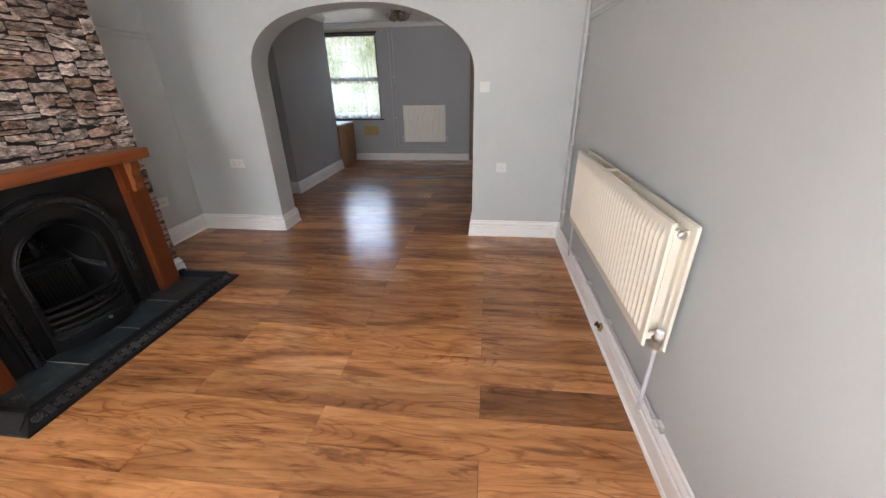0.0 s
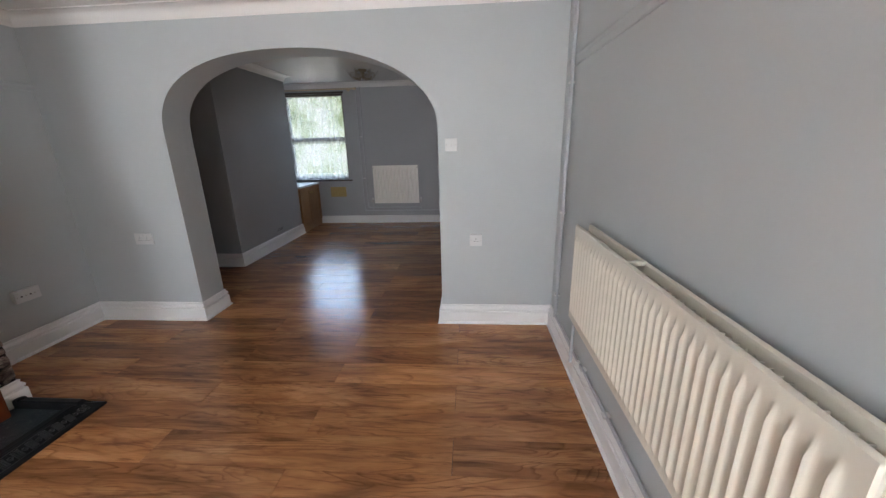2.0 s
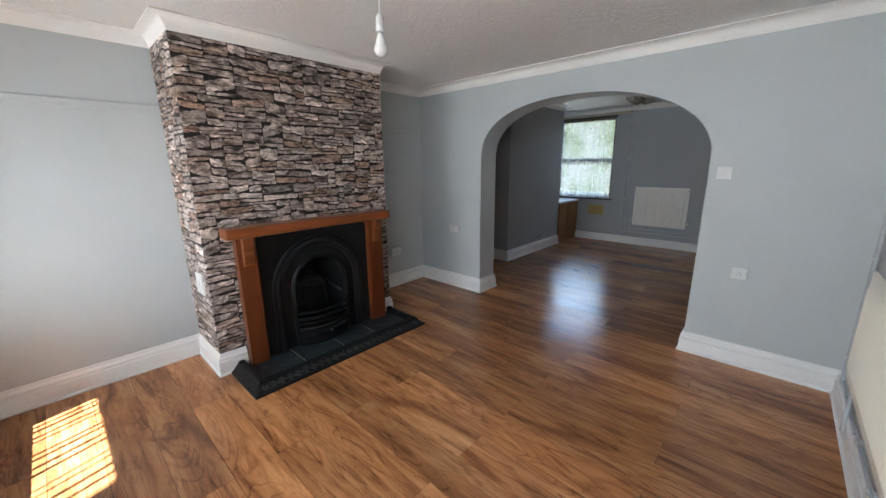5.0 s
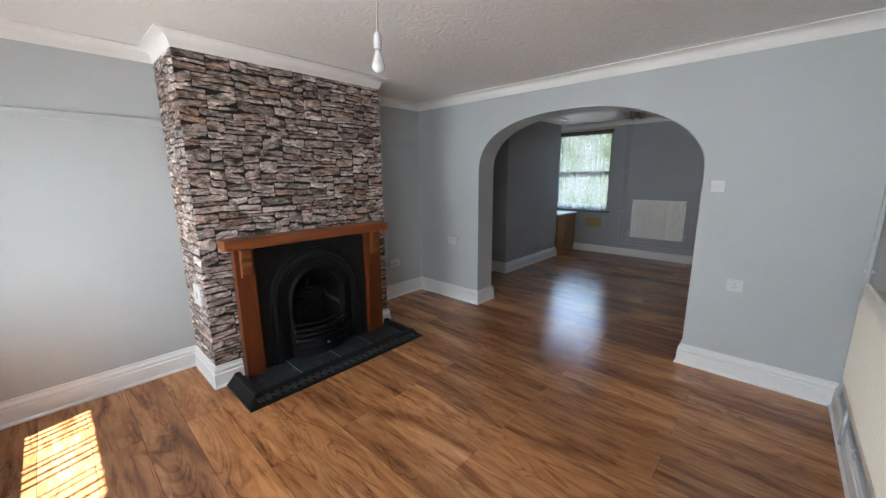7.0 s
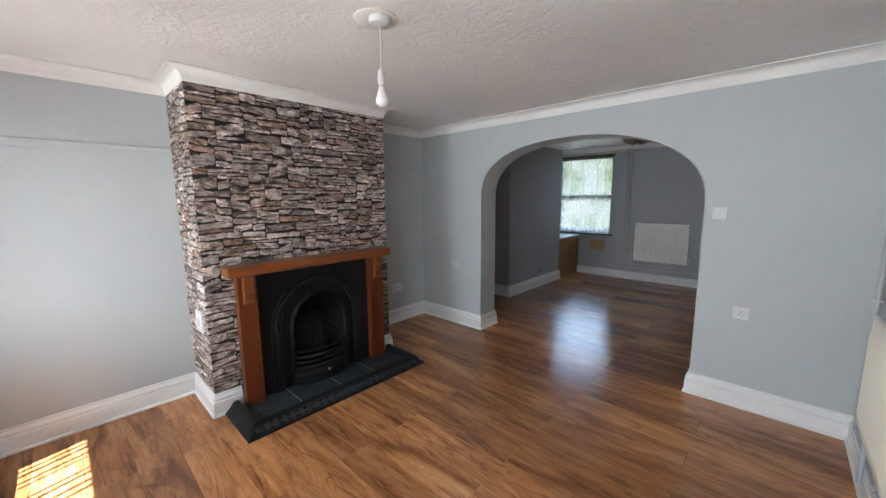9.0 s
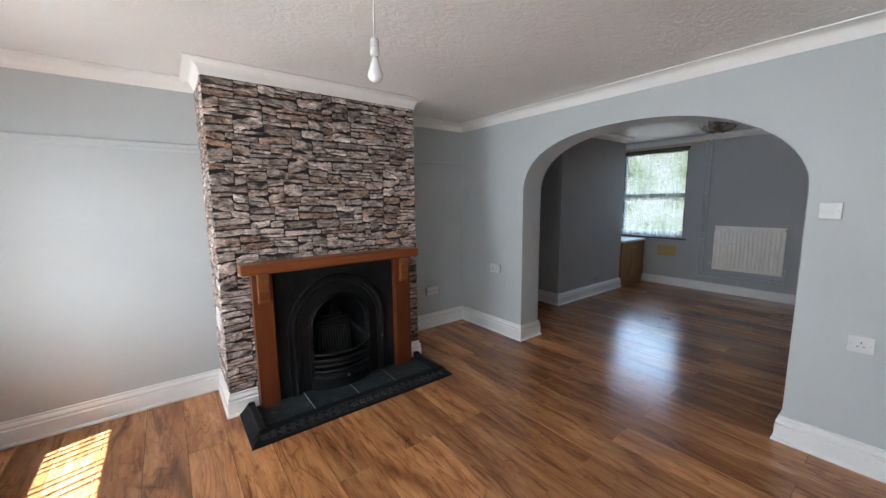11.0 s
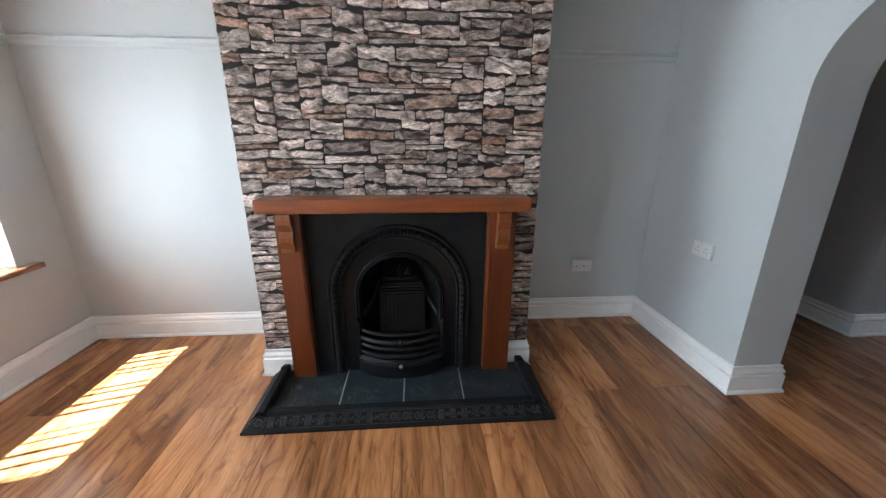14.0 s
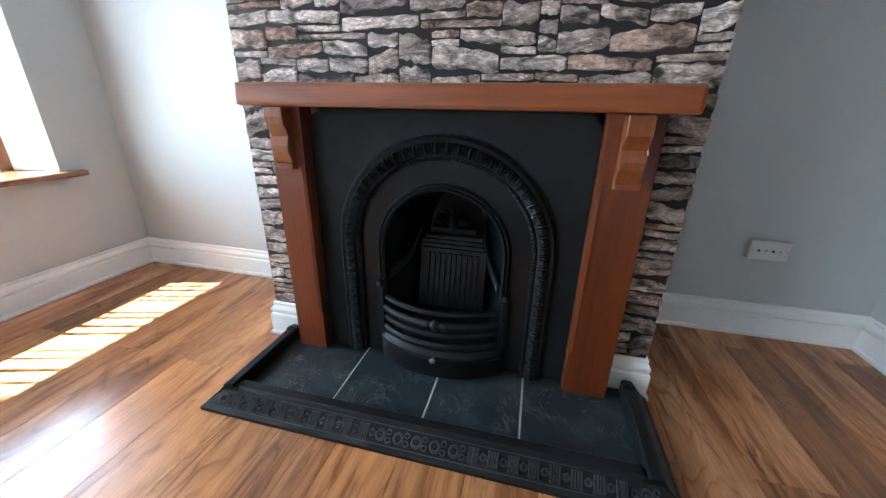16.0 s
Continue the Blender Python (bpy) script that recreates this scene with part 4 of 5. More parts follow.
def ring_stud(y, t, r, lift):
    """A raised ring lying on the slope."""
    rows = []
    for rr, l in ((r, -0.001), (r * 0.82, lift), (r * 0.60, lift), (r * 0.42, 0.0005)):
        rows.append([bm.verts.new(on_slope(y + rr * math.cos(2 * math.pi * k / 12), t + rr / 0.0516 * math.sin(2 * math.pi * k / 12), l)) for k in range(12)])
    for p, q in zip(rows, rows[1:]):
        for k in range(12):
            bm.faces.new((p[k], p[(k + 1) % 12], q[(k + 1) % 12], q[k]))


y = OFY0 + 0.055
while y < OFY1 - 0.075:
    near_mid = abs(y - (OFY0 + OFY1) / 2) < 0.15
    ends = y < OFY0 + 0.11 or y > OFY1 - 0.13
    if near_mid or ends:
        ring_stud(y + 0.016, 0.48, 0.019, 0.0050)
        round_stud(y + 0.016, 0.48, 0.006, 0.006)
        ring_stud(y + 0.041, 0.28, 0.010, 0.003)
        ring_stud(y + 0.041, 0.72, 0.010, 0.003)
    else:
        for k in range(4):
            stud(y + 0.0082 * k, y + 0.0082 * k + 0.0058, 0.05, 0.95, 0.0068)
        ring_stud(y + 0.0445, 0.5, 0.0115, 0.0065)
        round_stud(y + 0.0445, 0.5, 0.004, 0.005)
    y += 0.0575
stud(OFY0 + 0.04, OFY1 - 0.04, -0.10, 0.0, 0.003)
stud(OFY0 + 0.05, OFY1 - 0.05, 1.0, 1.10, 0.003)
tagged(part("cast_ornament", bm, ORNAMENT, front), kind="stuff")

# ---- radiators ----


def ribbed_panel(length, z0, z1, pitch, depth, y, back):
    """A pressed steel panel: upright flutes with rounded ends."""
    bm = bmesh.new()
    n = max(3, int((length - 0.018) / pitch))
    m = (length - n * pitch) / 2
    xs = [0.0, 0.004, m * 0.6]
    prof = [-0.5, 0.0, 0.0]
    for k in range(n):
        for f, d in ((0.14, 0), (0.26, 0.16), (0.36, 0.62), (0.43, 1), (0.50, 0.94), (0.60, 0.46), (0.72, 0.12), (0.86, 0)):
            xs.append(m + (k + f) * pitch)
            prof.append(d)
    xs += [length - m * 0.6, length - 0.004, length]
    prof += [0.0, 0.0, -0.5]
    rows = [(z0, 0, 0.008), (z0 + 0.005, 0, 0.001), (z0 + 0.012, 0, 0), (z0 + 0.036, 0, 0), (z0 + 0.044, 0.25, 0), (z0 + 0.054, 0.8, 0), (z0 + 0.064, 1, 0),
            (z1 - 0.078, 1, 0), (z1 - 0.062, 0.62, 0), (z1 - 0.046, 0.2, 0), (z1 - 0.034, 0, 0), (z1 - 0.012, 0, 0), (z1 - 0.005, 0, 0.001), (z1, 0, 0.008)]
    grid = [[bm.verts.new((x, y - depth * (d * k if d > 0 else d) + b, z)) for x, d in zip(xs, prof)] for z, k, b in rows]
    rear = [[bm.verts.new((x, back, z)) for x in xs] for z in (z0, z1)]
    for a, b in zip(grid, grid[1:]):
        for i in range(len(xs) - 1):
            bm.faces.new((a[i], a[i + 1], b[i + 1], b[i]))
    for i in range(len(xs) - 1):
        bm.faces.new((grid[-1][i], grid[-1][i + 1], rear[1][i + 1], rear[1][i]))
        bm.faces.new((rear[0][i], rear[0][i + 1], grid[0][i + 1], grid[0][i]))
        bm.faces.new((rear[1][i], rear[1][i + 1], rear[0][i + 1], rear[0][i]))
    for e in (0, -1):
        bm.faces.new([g[e] for g in grid] + [rear[1][e], rear[0][e]])
    return bm


def valve(parent, x, y, z, down):
    bm = bmesh.new()
    lathe(bm, [(0.013, 0), (0.013, 0.02), (0.017, 0.022), (0.017, 0.04), (0.012, 0.042), (0.012, 0.055)], (x, y, z - 0.03), "z", 12)
    lathe(bm, [(0.011, -0.03), (0.011, 0.0)], (x, y, z + 0.002), "x", 12)
    v = part("valve", bm, CHROME, parent, "tarnished metal valve", smooth=True)
    bm = bmesh.new()
    lathe(bm, [(0.013, 0), (0.016, 0.004), (0.015, 0.03), (0.008, 0.036)], (x, y, z + 0.025), "z", 12)
    part("valve_cap", bm, PLASTIC, v, smooth=True)
    bm = bmesh.new()
    tube(bm, [(x, y, z - 0.028), (x, y, down)], 0.0085)
    part("tail_pipe", bm, PIPE, parent, smooth=True)


def radiator(name, m, length, z0, z1, panels, gap, label, bridges, flute, pitch, enamel):
    """Built along local x with its face towards -y and the wall at y = 0."""
    ob = thing(name, (0, 0, 0), label, "radiator", "radiators")
    yb = -0.030
    yf = yb - gap if panels == 2 else yb
    if panels == 2:
        part("back_panel", ribbed_panel(length + 0.030, z0, z1, 0.041, 0.006, yb - 0.010, yb), enamel, ob)
        bm = bmesh.new()
        k = int(length / 0.024)
        for i in range(k):
            x = 0.04 + (length - 0.08) * i / (k - 1)
            box(bm, x - 0.001, x + 0.001, yf + 0.014, yb - 0.012, z0 + 0.05, z1 - 0.030)
        tagged(part("convector_fin", bm, enamel, ob, "thin steel fins between the panels"), kind="stuff")
        for x in (0.012, length - 0.030):
            for zc in (z1 - 0.042, z0 + 0.042):
                part("end_block", boxes((x, x + 0.020, yf + 0.004, yb - 0.004, zc - 0.013, zc + 0.013), bevel=0.003), enamel, ob)
        for f in bridges:
            part("bridge", boxes((length * f - 0.012, length * f + 0.012, yf + 0.002, yb, z1 - 0.012, z1 + 0.002), bevel=0.002), enamel, ob, "short strap across the open top")
    part("front_panel", ribbed_panel(length, z0, z1, pitch, flute, yf - 0.012, yf), enamel, ob, "fluted cream steel panel", smooth=True)
    for x in (0.15, length - 0.15):
        part("bracket", boxes((x - 0.015, x + 0.015, yb, 0.0, z0 + 0.08, z1 - 0.08)), enamel, ob)
    ym = (yf + yb) / 2 - 0.004
    for x in (0.0, length):
        bm = bmesh.new()
        s = 1 if x > 0 else -1
        lathe(bm, [(0.014, -0.02 * s), (0.014, 0.004 * s), (0.011, 0.006 * s), (0.006, 0.007 * s), (0.005, 0.012 * s)], (x, ym, z1 - 0.042), "x", 12)
        part("bleed_plug", bm, CHROME, ob, "dull metal bleed plug", smooth=True)
    valve(ob, length + 0.028, ym, z0 + 0.042, 0.175 if panels == 2 else 0.23)
    valve(ob, -0.028, ym, z0 + 0.042, 0.175 if panels == 2 else 0.23)
    ob.matrix_world = m
    return ob


# local x runs towards the window along the right wall
radiator("radiator", pose(XR, 2.845, 0, 0, 0, -90), 1.395, 0.470, 0.974, 2, 0.062, "cream double-panel steel radiator hung on a grey wall", (0.42,), 0.0092, 0.0385, CREAM)
radiator("radiator", pose(-1.285, YE, 0, 0, 0, 0), 0.80, 0.355, 1.015, 1, 0.0, "cream single-panel steel radiator on the end wall", (), 0.016, 0.047, PALE_CREAM)

# ---- heating pipes ----


def pipe_run(label, runs, r, clips=(), mat=PIPE):
    p0 = runs[0][0]
    ob = thing("heating_pipe", p0, label, "pipe")
    for path in runs:
        bm = bmesh.new()
        tube(bm, round_path(path, 0.035), r)
        part("pipe", bm, mat, ob, smooth=True)
    for c in clips:
        part("pipe_clip", boxes((c[0] - 0.018, c[0] + 0.018, c[1] - 0.018, c[1] + 0.018, c[2] - 0.006, c[2] + 0.006), bevel=0.003), PLASTIC, ob, "white plastic clip")
    return ob


px, py = XR - 0.022, 3.42
pipe_run("grey painted heating pipes up the corner to the ceiling", [
    [(px, 2.873, 0.178), (px, py, 0.178), (px, py, 2.12), (px - 0.02, py + 0.02, 2.19), (px - 0.02, py + 0.02, 2.29)],
    [(px, 1.402, 0.178), (px, 1.37, 0.178)],
    [(px, py + 0.032, 0.16), (px, py + 0.032, 2.12), (px - 0.035, py + 0.045, 2.19), (px - 0.035, py + 0.045, 2.29)],
], 0.0085, [(px + 0.004, py + 0.015, z) for z in (0.34, 0.92, 1.70)])
pipe_run("grey painted pipe lying along the top of the skirting", [[(px + 0.004, 1.31, 0.178), (px + 0.004, 2.84, 0.178)]], 0.0075, [(px + 0.006, y, 0.178) for y in (1.35, 2.02, 2.45, 2.80)])

tap = thing("gas_tap", (0.955, 1.965, 0.16), "small tarnished brass gas tap on the skirting", "tap")
bm = bmesh.new()
lathe(bm, [(0.011, 0.0), (0.011, 0.016), (0.015, 0.018), (0.015, 0.030), (0.009, 0.032), (0.009, 0.045)], (0.957, 1.965, 0.155), "z", 12)
part("tap_body", bm, BRASS, tap, smooth=True)
part("lever", boxes((0.925, 0.962, 1.958, 1.972, 0.186, 0.198), (0.935, 0.947, 1.944, 1.986, 0.184, 0.200), bevel=0.003), metal("blackened_brass", (0.10, 0.08, 0.06), 0.5), tap, "dark lever")

pipe_run("pair of grey pipes down the end wall to the radiator", [
    [(-1.475, YE - 0.024, 2.29), (-1.475, YE - 0.024, 0.225), (-0.10, YE - 0.024, 0.225), (-0.10, YE - 0.024, 0.30)],
    [(-1.410, YE - 0.024, 2.29), (-1.410, YE - 0.024, 0.280), (-0.46, YE - 0.024, 0.280)],
], 0.0115, [(-1.443, YE - 0.020, z) for z in (0.8, 1.5)], PIPE)

# ---- electrical fittings ----


def fitting(name, at, way, w, h, kind, label, category):
    """way: 'y' hangs on the arch wall, 'x' on the left wall. Built flat, then turned."""
    ob = thing(name, (0, 0, 0), label, category, "wall fittings")
    bm = bmesh.new()
    box(bm, -w / 2, w / 2, -0.016, 0.0, -h / 2, h / 2, bevel=0.004, seg=3)
    if kind == "aerial":
        part("back_box", boxes((-w / 2 + 0.002, w / 2 - 0.002, -0.004, 0.022, -h / 2 + 0.002, h / 2 - 0.002), bevel=0.003), PLASTIC, ob, "white surface box")
    plate_ob = part("face_plate", bm, PLASTIC, ob, smooth=True)

    def hole(x, z, sx, sz):
        part("pin_hole", boxes((x - sx / 2, x + sx / 2, -0.0168, -0.012, z - sz / 2, z + sz / 2)), DARK, plate_ob)

    def rocker(x, z, sx, sz):
        bm = bmesh.new()
        prism(bm, [(-0.015, z - sz / 2), (-0.022, z - sz / 2), (-0.0175, z + sz / 2), (-0.015, z + sz / 2)], x - sx / 2, x + sx / 2, lambda u, v, q: (q, u, v))
        part("rocker_switch", bm, PLASTIC, ob)

    def screw(x, z):
        bm = bmesh.new()
        lathe(bm, [(0.0035, -0.0172), (0.0035, -0.014)], (x, 0, z), "y", 8)
        part("screw", bm, CHROME, plate_ob)

    if kind == "sockets":
        k = 2 if w > 0.1 else 1
        for i in range(k):
            x = (i - (k - 1) / 2) * 0.062
            hole(x, 0.010, 0.004, 0.009)
            hole(x - 0.011, -0.010, 0.008, 0.004)
            hole(x + 0.011, -0.010, 0.008, 0.004)
        for i in range(k):
            rocker((i - (k - 1) / 2) * 0.034 + (0 if k > 1 else 0.026), 0.030 if k > 1 else 0.010, 0.010, 0.016)
    elif kind == "switch":
        rocker(0, 0, 0.012, 0.024)
        part("rocker_surround", boxes((-0.014, 0.014, -0.0175, -0.014, -0.018, 0.018), bevel=0.001), PLASTIC, ob)
    elif kind == "aerial":
        for i in range(4):
            bm = bmesh.new()
            lathe(bm, [(0.005, -0.021), (0.005, -0.014)], ((i - 1.5) * 0.027, 0, 0.0), "y", 10)
            part("aerial_outlet", bm, CHROME if i % 2 else DARK, ob)
    elif kind == "box":
        part("dial", boxes((-0.02, 0.02, -0.024, -0.015, -0.02, 0.02), bevel=0.003), PLASTIC, ob)
    for s in (-1, 1):
        if kind != "box":
            screw(s * (w / 2 - 0.011), 0)
    ob.matrix_world = pose(*at, 0, 0, 0 if way == "y" else 90)
    return ob


fitting("light_switch", (0.276, YA, 1.36), "y", 0.086, 0.086, "switch", "white plastic light switch beside the arch", "light switch")
fitting("socket", (0.447, YA, 0.678), "y", 0.092, 0.086, "sockets", "white single wall socket beside the arch", "socket")
fitting("socket", (-2.165, YA, 0.70), "y", 0.146, 0.086, "sockets", "white double wall socket near the alcove corner", "socket")
fitting("aerial_plate", (XF + 0.024, 3.185, 0.425), "x", 0.150, 0.086, "aerial", "white four-way aerial plate low in the alcove", "socket")
ob = fitting("blank_plate", (-2.315, Y0, 0.64), "y", 0.146, 0.146, "box", "white plastic plate on the side of the chimney breast", "socket")

vent = thing("air_vent", (-1.935, YE, 0.565), "brass-coloured wall vent under the window", "vent")
part("frame", boxes((-2.08, -2.062, YE - 0.012, YE, 0.48, 0.652), (-1.818, -1.80, YE - 0.012, YE, 0.48, 0.652), (-2.062, -1.818, YE - 0.012, YE, 0.48, 0.498), (-2.062, -1.818, YE - 0.012, YE, 0.634, 0.652)), BRASS, vent)
part("backing", boxes((-2.062, -1.818, YE - 0.004, YE, 0.498, 0.634)), BRASS, vent)
for k in range(7):
    z = 0.508 + 0.0185 * k
    part("slat", boxes((-2.060, -1.820, YE - 0.009, YE - 0.005, z, z + 0.010)), BRASS, vent)

# ---- pendant lamp ----
LXY = (-0.78, 1.57)
lamp = thing("pendant_lamp", (*LXY, H), "bare pearl bulb hanging on a white flex", "lamp")
bm = bmesh.new()
lathe(bm, [(0.098, 0.0), (0.098, -0.004), (0.090, -0.008), (0.04, -0.009)], (LXY[0] - 0.03, LXY[1], H), "z", 32)
part("ceiling_patch", bm, COVE, lamp, "thin round ceiling plate", smooth=True)
bm = bmesh.new()
lathe(bm, [(0.050, -0.006), (0.052, -0.016), (0.047, -0.036), (0.030, -0.042), (0.008, -0.046)], (*LXY, H), "z", 28)
part("ceiling_rose", bm, PLASTIC, lamp, smooth=True)
bm = bmesh.new()
tube(bm, [(LXY[0], LXY[1], H - 0.04), (LXY[0] + 0.004, LXY[1], H - 0.12), (LXY[0] - 0.001, LXY[1], H - 0.23)], 0.0035, 8)
part("flex", bm, PLASTIC, lamp, smooth=True)
bm = bmesh.new()
lathe(bm, [(0.006, -0.222), (0.014, -0.226), (0.017, -0.236), (0.017, -0.256), (0.019, -0.258), (0.019, -0.264), (0.017, -0.266), (0.0175, -0.288), (0.014, -0.290)], (*LXY, H), "z", 20)
part("lamp_holder", bm, PLASTIC, lamp, smooth=True)
bm = bmesh.new()
lathe(bm, [(0.0125, -0.288), (0.0125, -0.298)], (*LXY, H), "z", 16)
part("bulb_cap", bm, CHROME, lamp, "metal bayonet cap")
bm = bmesh.new()
pr = [(0.013, -0.298), (0.015, -0.310), (0.021, -0.326)]
for k in range(9):
    a = math.radians(35 - 125 * k / 8)
    pr.append((0.0295 * math.cos(a), -0.358 + 0.0295 * math.sin(a)))
lathe(bm, pr, (*LXY, H), "z", 24)
part("bulb", bm, BULB, lamp, "pearl glass bulb", smooth=True)

# ---- ceiling lamp of the back room ----
CX, CY = -1.06, 6.42
lamp = thing("ceiling_light", (CX, CY, H2), "ornate ceiling light with curled metal arms and leaves", "lamp")
bm = bmesh.new()
lathe(bm, [(0.06, 0), (0.06, -0.01), (0.05, -0.025), (0.02, -0.035), (0.02, -0.07), (0.03, -0.09), (0.008, -0.115)], (CX, CY, H2), "z", 20)
ANTIQUE = metal("antique_brass", (0.32, 0.25, 0.17), 0.4)
PETAL = painted("antiqued_leaf", (0.30, 0.26, 0.21), 0.35, 0.15)
part("centre", bm, ANTIQUE, lamp, smooth=True)


def lamp_leaf(turn):
    """A pointed leaf that dips from the centre and curls up at its tip."""
    b = bmesh.new()
    n = 9
    layers = []
    for up in (0.0, 0.004):
        rows = []
        for i in range(n + 1):
            t = i / n
            half = 0.036 * math.sin(math.pi * t ** 0.8) + 0.001
            rad = 0.045 + 0.165 * t
            z = H2 - 0.055 - 0.075 * math.sin(math.pi * t) + 0.035 * t * t + up
            row = []
            for k in (-1, 0, 1):
                x, y = rad, k * half
                row.append(b.verts.new((CX + x * math.cos(turn) - y * math.sin(turn), CY + x * math.sin(turn) + y * math.cos(turn), z + (0.012 if k else 0.0))))
            rows.append(row)
        layers.append(rows)
        for p, q in zip(rows, rows[1:]):
            for k in range(2):
                b.faces.new((p[k], p[k + 1], q[k + 1], q[k]))
    lo, hi = layers
    for i in range(n):
        for k in (0, 2):
            b.faces.new((lo[i][k], lo[i + 1][k], hi[i + 1][k], hi[i][k]))
    return b


for k in range(6):
    a = 2 * math.pi * k / 6 + 0.3
    c, s = math.cos(a), math.sin(a)
    bm = bmesh.new()
    pts = [(0.02, -0.06), (0.07, -0.125), (0.13, -0.12), (0.165, -0.07), (0.15, -0.03), (0.12, -0.05)]
    tube(bm, round_path([(CX + r * c, CY + r * s, H2 + z) for r, z in pts], 0.05, 4), 0.006, 8)
    arm = part("arm", bm, ANTIQUE, lamp, "curled metal arm", smooth=True)
    part("shade", lamp_leaf(a), PETAL, arm, "curled leaf of antiqued metal", smooth=True)
    bm = bmesh.new()
    tube(bm, round_path([(CX + 0.03 * c, CY + 0.03 * s, H2 - 0.09), (CX + 0.10 * c - 0.05 * s, CY + 0.10 * s + 0.05 * c, H2 - 0.13), (CX + 0.14 * c - 0.07 * s, CY + 0.14 * s + 0.07 * c, H2 - 0.07)], 0.05, 4), 0.004, 6)
    part("tendril", bm, ANTIQUE, arm, smooth=True)

# ---- cupboard in the back alcove ----
KX, KY0, KY1, KZ = -2.290, BY1 + 0.012, YE - 0.012, 0.72
cup = thing("cupboard", (KX - 0.19, (KY0 + KY1) / 2, 0.0), "low oak cupboard with two panelled doors in the alcove", "cupboard")
part("carcass", boxes((XL2 + 0.004, KX - 0.022, KY0, KY1, 0.0, KZ)), OAK_Z, cup)
part("plinth", boxes((KX - 0.020, KX - 0.012, KY0, KY1, 0.0, 0.085)), OAK_Z, cup)
half = (KY1 - KY0) / 2
for k in range(2):
    a, b = KY0 + half * k + 0.003, KY0 + half * (k + 1) - 0.003
    z0, z1 = 0.095, KZ - 0.012
    w = 0.052
    door = part("door", boxes((KX - 0.021, KX, a, a + w, z0, z1), (KX - 0.021, KX, b - w, b, z0, z1), (KX - 0.021, KX, a + w, b - w, z0, z0 + w), (KX - 0.021, KX, a + w, b - w, z1 - w, z1), bevel=0.002), OAK_Z, cup)
    part("panel", boxes((KX - 0.019, KX - 0.009, a + w, b - w, z0 + w, z1 - w)), OAK_Z, door)
    bm = bmesh.new()
    yk = b - 0.03 if k == 0 else a + 0.03
    lathe(bm, [(0.005, 0.0), (0.006, 0.010), (0.014, 0.016), (0.015, 0.024), (0.006, 0.030)], (KX, yk, z1 - 0.09), "x", 14)
    part("knob", bm, BRASS, door, "small brass knob", smooth=True)
top = thing("worktop", (KX - 0.19, (KY0 + KY1) / 2, KZ), "white laminate top on the oak cupboard", "worktop")
part("slab", boxes((XL2 + 0.004, KX + 0.018, KY0 - 0.008, KY1 + 0.008, KZ + 0.001, KZ + 0.030), bevel=0.004), PLASTIC, top)

# ---- door of the back room ----
frame_ob = thing("door_frame", (DX0, YE, 0.0), "brown timber door frame", "door frame", kind="structure")
part("jamb", boxes((DX0, DX0 + 0.03, YE - 0.004, YE + OUT, 0.0, DZ - 0.03)), DOOR_WOOD, frame_ob)
part("jamb", boxes((DX1 - 0.03, DX1, YE - 0.004, YE + OUT, 0.0, DZ - 0.03)), DOOR_WOOD, frame_ob)
part("head", boxes((DX0, DX1, YE - 0.004, YE + OUT, DZ - 0.03, DZ)), DOOR_WOOD, frame_ob)
part("architrave", boxes((DX0 - 0.055, DX0 - 0.001, YE - 0.02, YE, 0.0, DZ + 0.055), (DX0 - 0.001, DX1 + 0.001, YE - 0.02, YE, DZ + 0.001, DZ + 0.055), (DX1 + 0.001, DX1 + 0.055, YE - 0.02, YE, 0.0, DZ + 0.055), bevel=0.004), DOOR_WOOD, frame_ob)
leaf = thing("door_1", (DX0 + 0.035, YE + OUT, 0.0), "brown panelled door standing open into the passage", "door", kind="structure")
L = 0.70
part("stile", boxes((DX0 + 0.035, DX0 + 0.075, YE + OUT, YE + OUT + 0.10, 0.01, 1.975)), DOOR_WOOD, leaf)
part("stile", boxes((DX0 + 0.035, DX0 + 0.075, YE + OUT + L - 0.10, YE + OUT + L, 0.01, 1.975)), DOOR_WOOD, leaf)
for z0, z1 in ((0.01, 0.20), (0.85, 1.02), (1.86, 1.975)):
    part("rail", boxes((DX0 + 0.035, DX0 + 0.075, YE + OUT + 0.10, YE + OUT + L - 0.10, z0, z1)), DOOR_WOOD, leaf)
for z0, z1 in ((0.20, 0.85), (1.02, 1.86)):
    part("panel", boxes((DX0 + 0.045, DX0 + 0.062, YE + OUT + 0.10, YE + OUT + L - 0.10, z0, z1)), DOOR_WOOD, leaf)
part("handle", boxes((DX0 + 0.075, DX0 + 0.10, YE + OUT + L - 0.08, YE + OUT + L - 0.05, 1.0, 1.15), bevel=0.004), IRON, leaf, "black handle")

# ---- stones of the wallpaper ----
CELL_U, CELL_V = 0.0175, 0.0235


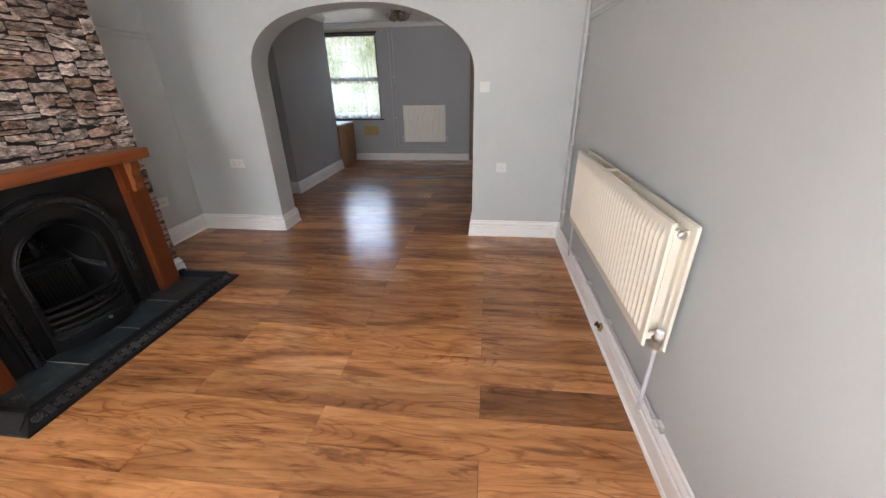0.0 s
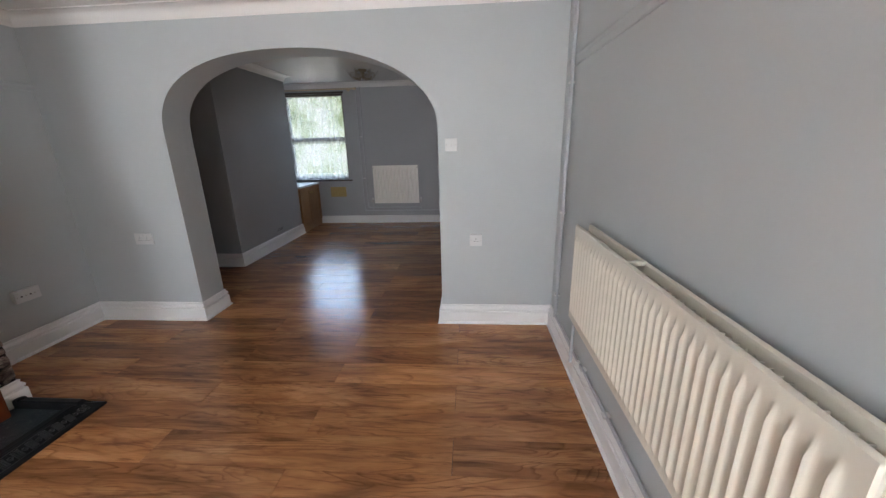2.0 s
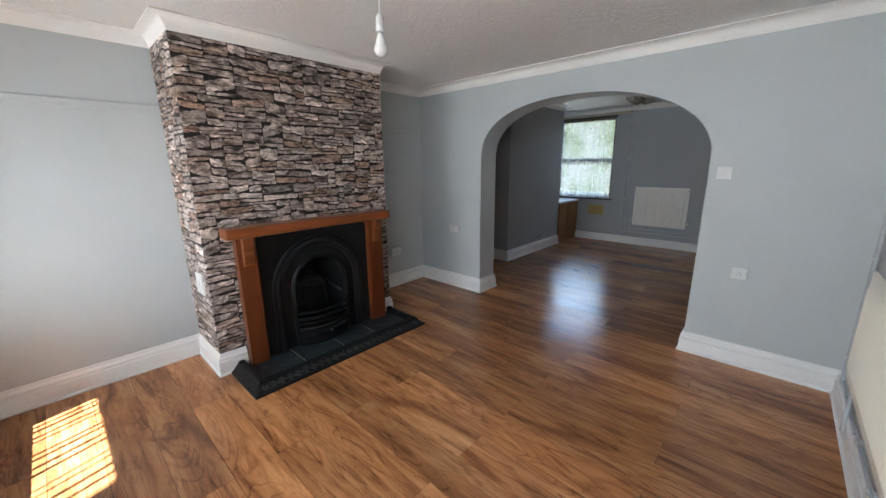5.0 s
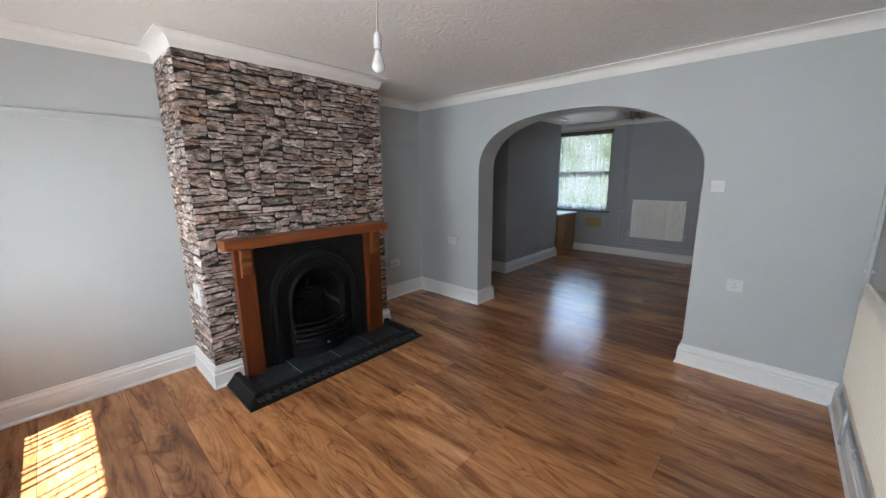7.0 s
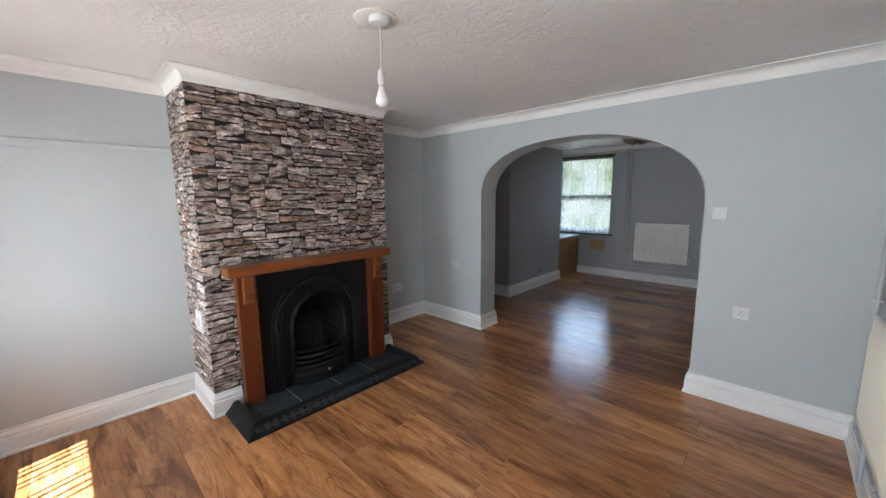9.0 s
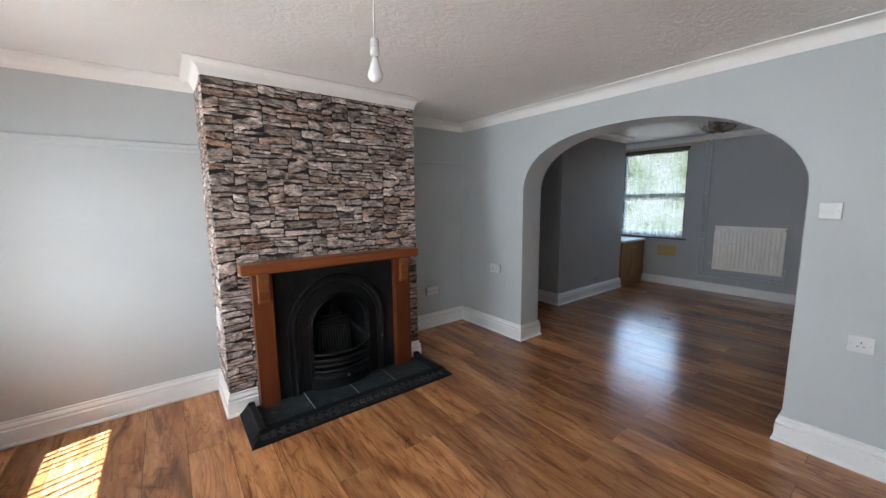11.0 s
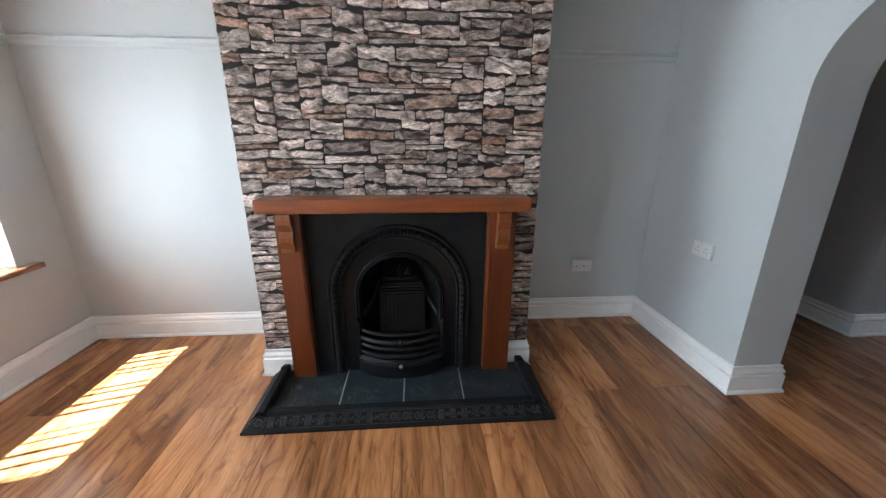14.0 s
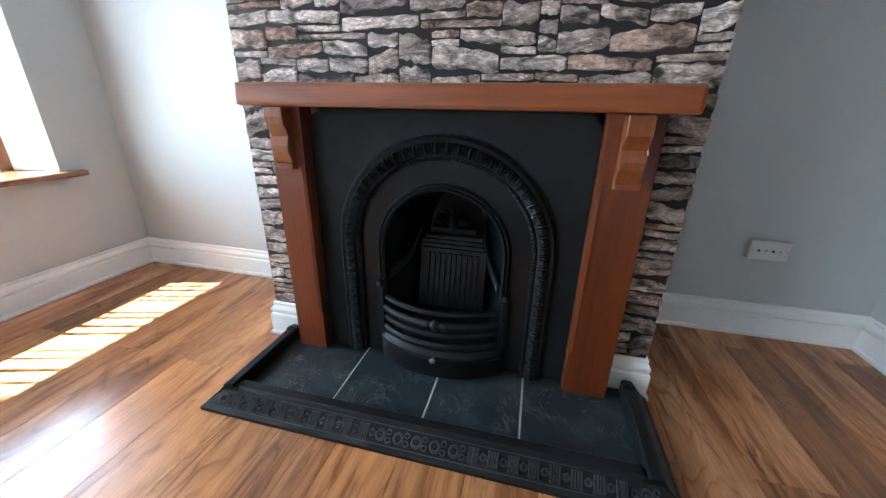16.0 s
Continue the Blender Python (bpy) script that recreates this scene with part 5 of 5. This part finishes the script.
def pack(width, height, seed, blocked):
    """Fills a rectangle with uneven stones, in courses that break now and then."""
    rnd = random.Random(seed)
    nu, nv = int(round(width / CELL_U)), int(round(height / CELL_V))
    taken = [[False] * nu for _ in range(nv)]
    ends = set()
    out = []
    for j in range(nv):
        i = 0
        while i < nu:
            if taken[j][i]:
                i += 1
                continue
            free = 0
            while i + free < nu and not taken[j][i + free]:
                free += 1
            h = rnd.choices((1, 2, 3, 4), (34, 44, 18, 4))[0]
            w = rnd.choices((rnd.randint(3, 5), rnd.randint(6, 9), rnd.randint(10, 15)), (16, 40, 44))[0]
            if h == 1:
                w = rnd.randint(5, 14)
            if h == 4:
                w = min(w, 8)
            if h >= 3:
                w = max(w, 6)
            if (j - 1, i + w) in ends and rnd.random() < 0.9:
                w += rnd.choice((2, 3))
            w = min(w, free)
            if free - w < 4:
                w = free
            h = min(h, nv - j)
            while h > 1 and any(taken[j + k][i + q] for k in range(h) for q in range(w)):
                h -= 1
            for k in range(h):
                ends.add((j + k, i + w))
                for q in range(w):
                    taken[j + k][i + q] = True
            u0, v0 = i * CELL_U, j * CELL_V
            if not blocked(u0, u0 + w * CELL_U, v0, v0 + h * CELL_V):
                out.append((u0, u0 + w * CELL_U, v0, v0 + h * CELL_V))
            i += w
    return out, rnd


def stone_mesh(w, h, rnd, axis):
    """A flattish block with a broken outline; axis tells which way it faces."""
    a, b = w / 2 - 0.0005, h / 2 - 0.0005
    q = rnd.uniform(-0.20, 0.20) * h
    m = 11 if w > 0.16 else 9 if w > 0.09 else 7
    sag = [rnd.uniform(0.73, 1.01) for _ in range(3)]
    rise = [rnd.uniform(0.61, 1.00) for _ in range(3)]

    def wander(keys, f):
        """Slow drift between three key heights."""
        g = (f + 1) * 0.999
        k = int(g)
        return keys[k] + (keys[k + 1] - keys[k]) * (g - k)

    outer = []
    for k in range(m):
        f = -1 + 2 * k / (m - 1)
        end = rnd.uniform(0.68, 1.0) if k in (0, m - 1) else 1.0
        outer.append((a * (f if abs(f) < 1 else f * rnd.uniform(0.95, 1.0)), -b * end * (wander(sag, f) + rnd.uniform(-0.16, 0.12)) + q * f))
    outer.append((a * rnd.uniform(0.96, 1.01), b * rnd.uniform(-0.3, 0.3)))
    for k in range(m):
        f = 1 - 2 * k / (m - 1)
        end = rnd.uniform(0.68, 1.0) if k in (0, m - 1) else 1.0
        outer.append((a * (f if abs(f) < 1 else f * rnd.uniform(0.95, 1.0)), b * end * (wander(rise, f) + rnd.uniform(-0.20, 0.12)) + q * f))
    outer.append((-a * rnd.uniform(0.96, 1.01), b * rnd.uniform(-0.3, 0.3)))
    n = len(outer)
    e = min(0.005, 0.25 * b)
    inner = [(u * (1 - e / a), v * (1 - e / b)) for u, v in outer]
    lift = rnd.uniform(0.0035, 0.0060)
    bm = bmesh.new()

    def lay(u, v, d):
        return {"x": (d, u, v), "-y": (u, -d, v), "+y": (u, d, v)}[axis]

    vo = [bm.verts.new(lay(u, v, 0.0)) for u, v in outer]
    vi = [bm.verts.new(lay(u, v, lift + rnd.uniform(-0.0012, 0.0012))) for u, v in inner]
    for k in range(n):
        bm.faces.new((vo[k], vo[(k + 1) % n], vi[(k + 1) % n], vi[k]))
    mid = bm.verts.new(lay(rnd.uniform(-0.3, 0.3) * a, rnd.uniform(-0.2, 0.3) * b, lift + 0.002))
    for k in range(n):
        bm.faces.new((vi[k], vi[(k + 1) % n], mid))
    return bm


Z_LOW, Z_HIGH = 0.160, H - 0.082


def lay_stones(u_from, width, seed, axis, at, blocked, parent):
    rects, rnd = pack(width, Z_HIGH - Z_LOW, seed, blocked)
    for u0, u1, v0, v1 in rects:
        ob = link_mesh("stone", stone_mesh(u1 - u0, v1 - v0, rnd, axis), STONE)
        u, v = u_from + (u0 + u1) / 2, Z_LOW + (v0 + v1) / 2
        ob.location = Vector({"x": (at, u, v), "-y": (u, at, v), "+y": (u, at, v)}[axis]) - origin(parent)
        ob.parent = parent
    return len(rects)


def behind_fire(u0, u1, v0, v1):
    return u0 + Y0 > 1.29 and u1 + Y0 < 2.48 and v1 + Z_LOW < 1.0


lay_stones(Y0 - 0.005, Y1 - Y0 + 0.010, 11, "x", XB + 0.001, behind_fire, breast)
south = structure("wallpaper_side", boxes((XN, XB, Y0 - 0.002, Y0 + 0.001, 0.157, H - 0.080)), PAPER_DARK, "stone-effect wallpaper on the side of the chimney breast", "wallpaper")
lay_stones(XN, XB - XN + 0.004, 23, "-y", Y0 - 0.0025, lambda *a: False, south)
north = structure("wallpaper_side", boxes((XF, XB, Y1 - 0.001, Y1 + 0.002, 0.157, H - 0.080)), PAPER_DARK, "stone-effect wallpaper on the alcove side of the chimney breast", "wallpaper")
lay_stones(XF, XB - XF + 0.004, 37, "+y", Y1 + 0.0025, lambda *a: False, north)

# ---- floor boards ----
BW, BL = 0.2025, 1.44


def board_mesh(x0, x1, y0, y1):
    bm = bmesh.new()
    g, c = 0.0009, 0.0003
    xc, yc = (x0 + x1) / 2, (y0 + y1) / 2
    box(bm, x0 - xc + g, x1 - xc - g, y0 - yc + g, y1 - yc - g, -0.011, -0.0012)
    lo = [v for v in bm.verts if v.co.z > -0.005]
    up = [bm.verts.new((v.co.x - math.copysign(c, v.co.x), v.co.y - math.copysign(c, v.co.y), 0.0)) for v in lo]
    for f in [f for f in bm.faces if all(v in lo for v in f.verts)]:
        order = [lo.index(v) for v in f.verts]
        bm.faces.remove(f)
        bm.faces.new([up[i] for i in order])
        for i, j in zip(order, order[1:] + order[:1]):
            bm.faces.new((lo[i], lo[j], up[j], up[i]))
        break
    return bm, (xc, yc)


def in_rooms(x0, x1, y0, y1):
    return y1 > YF and y0 < YE + 0.8


shared = {}
row = 0
y = 1.255 - BW * 8
while y < YE + 0.65:
    k = round((y - 1.255) / BW)
    x = (-0.42 if k % 2 == 0 else 0.32) - 3 * BL
    lim0, lim1 = XL2 - 0.01, XR + 0.01
    while x < lim1:
        a, b = max(x, lim0), min(x + BL, lim1)
        if b - a > 0.03:
            key = round(b - a, 4)
            if key not in shared:
                bm, mid = board_mesh(a, b, y, y + BW)
                ob = link_mesh("board", bm, LAMINATE)
                shared[key] = ob.data
            else:
                ob = new("board", shared[key])
            ob.location = Vector(((a + b) / 2, y + BW / 2, 0.0))
            ob.parent = floor
        x += BL
    y += BW
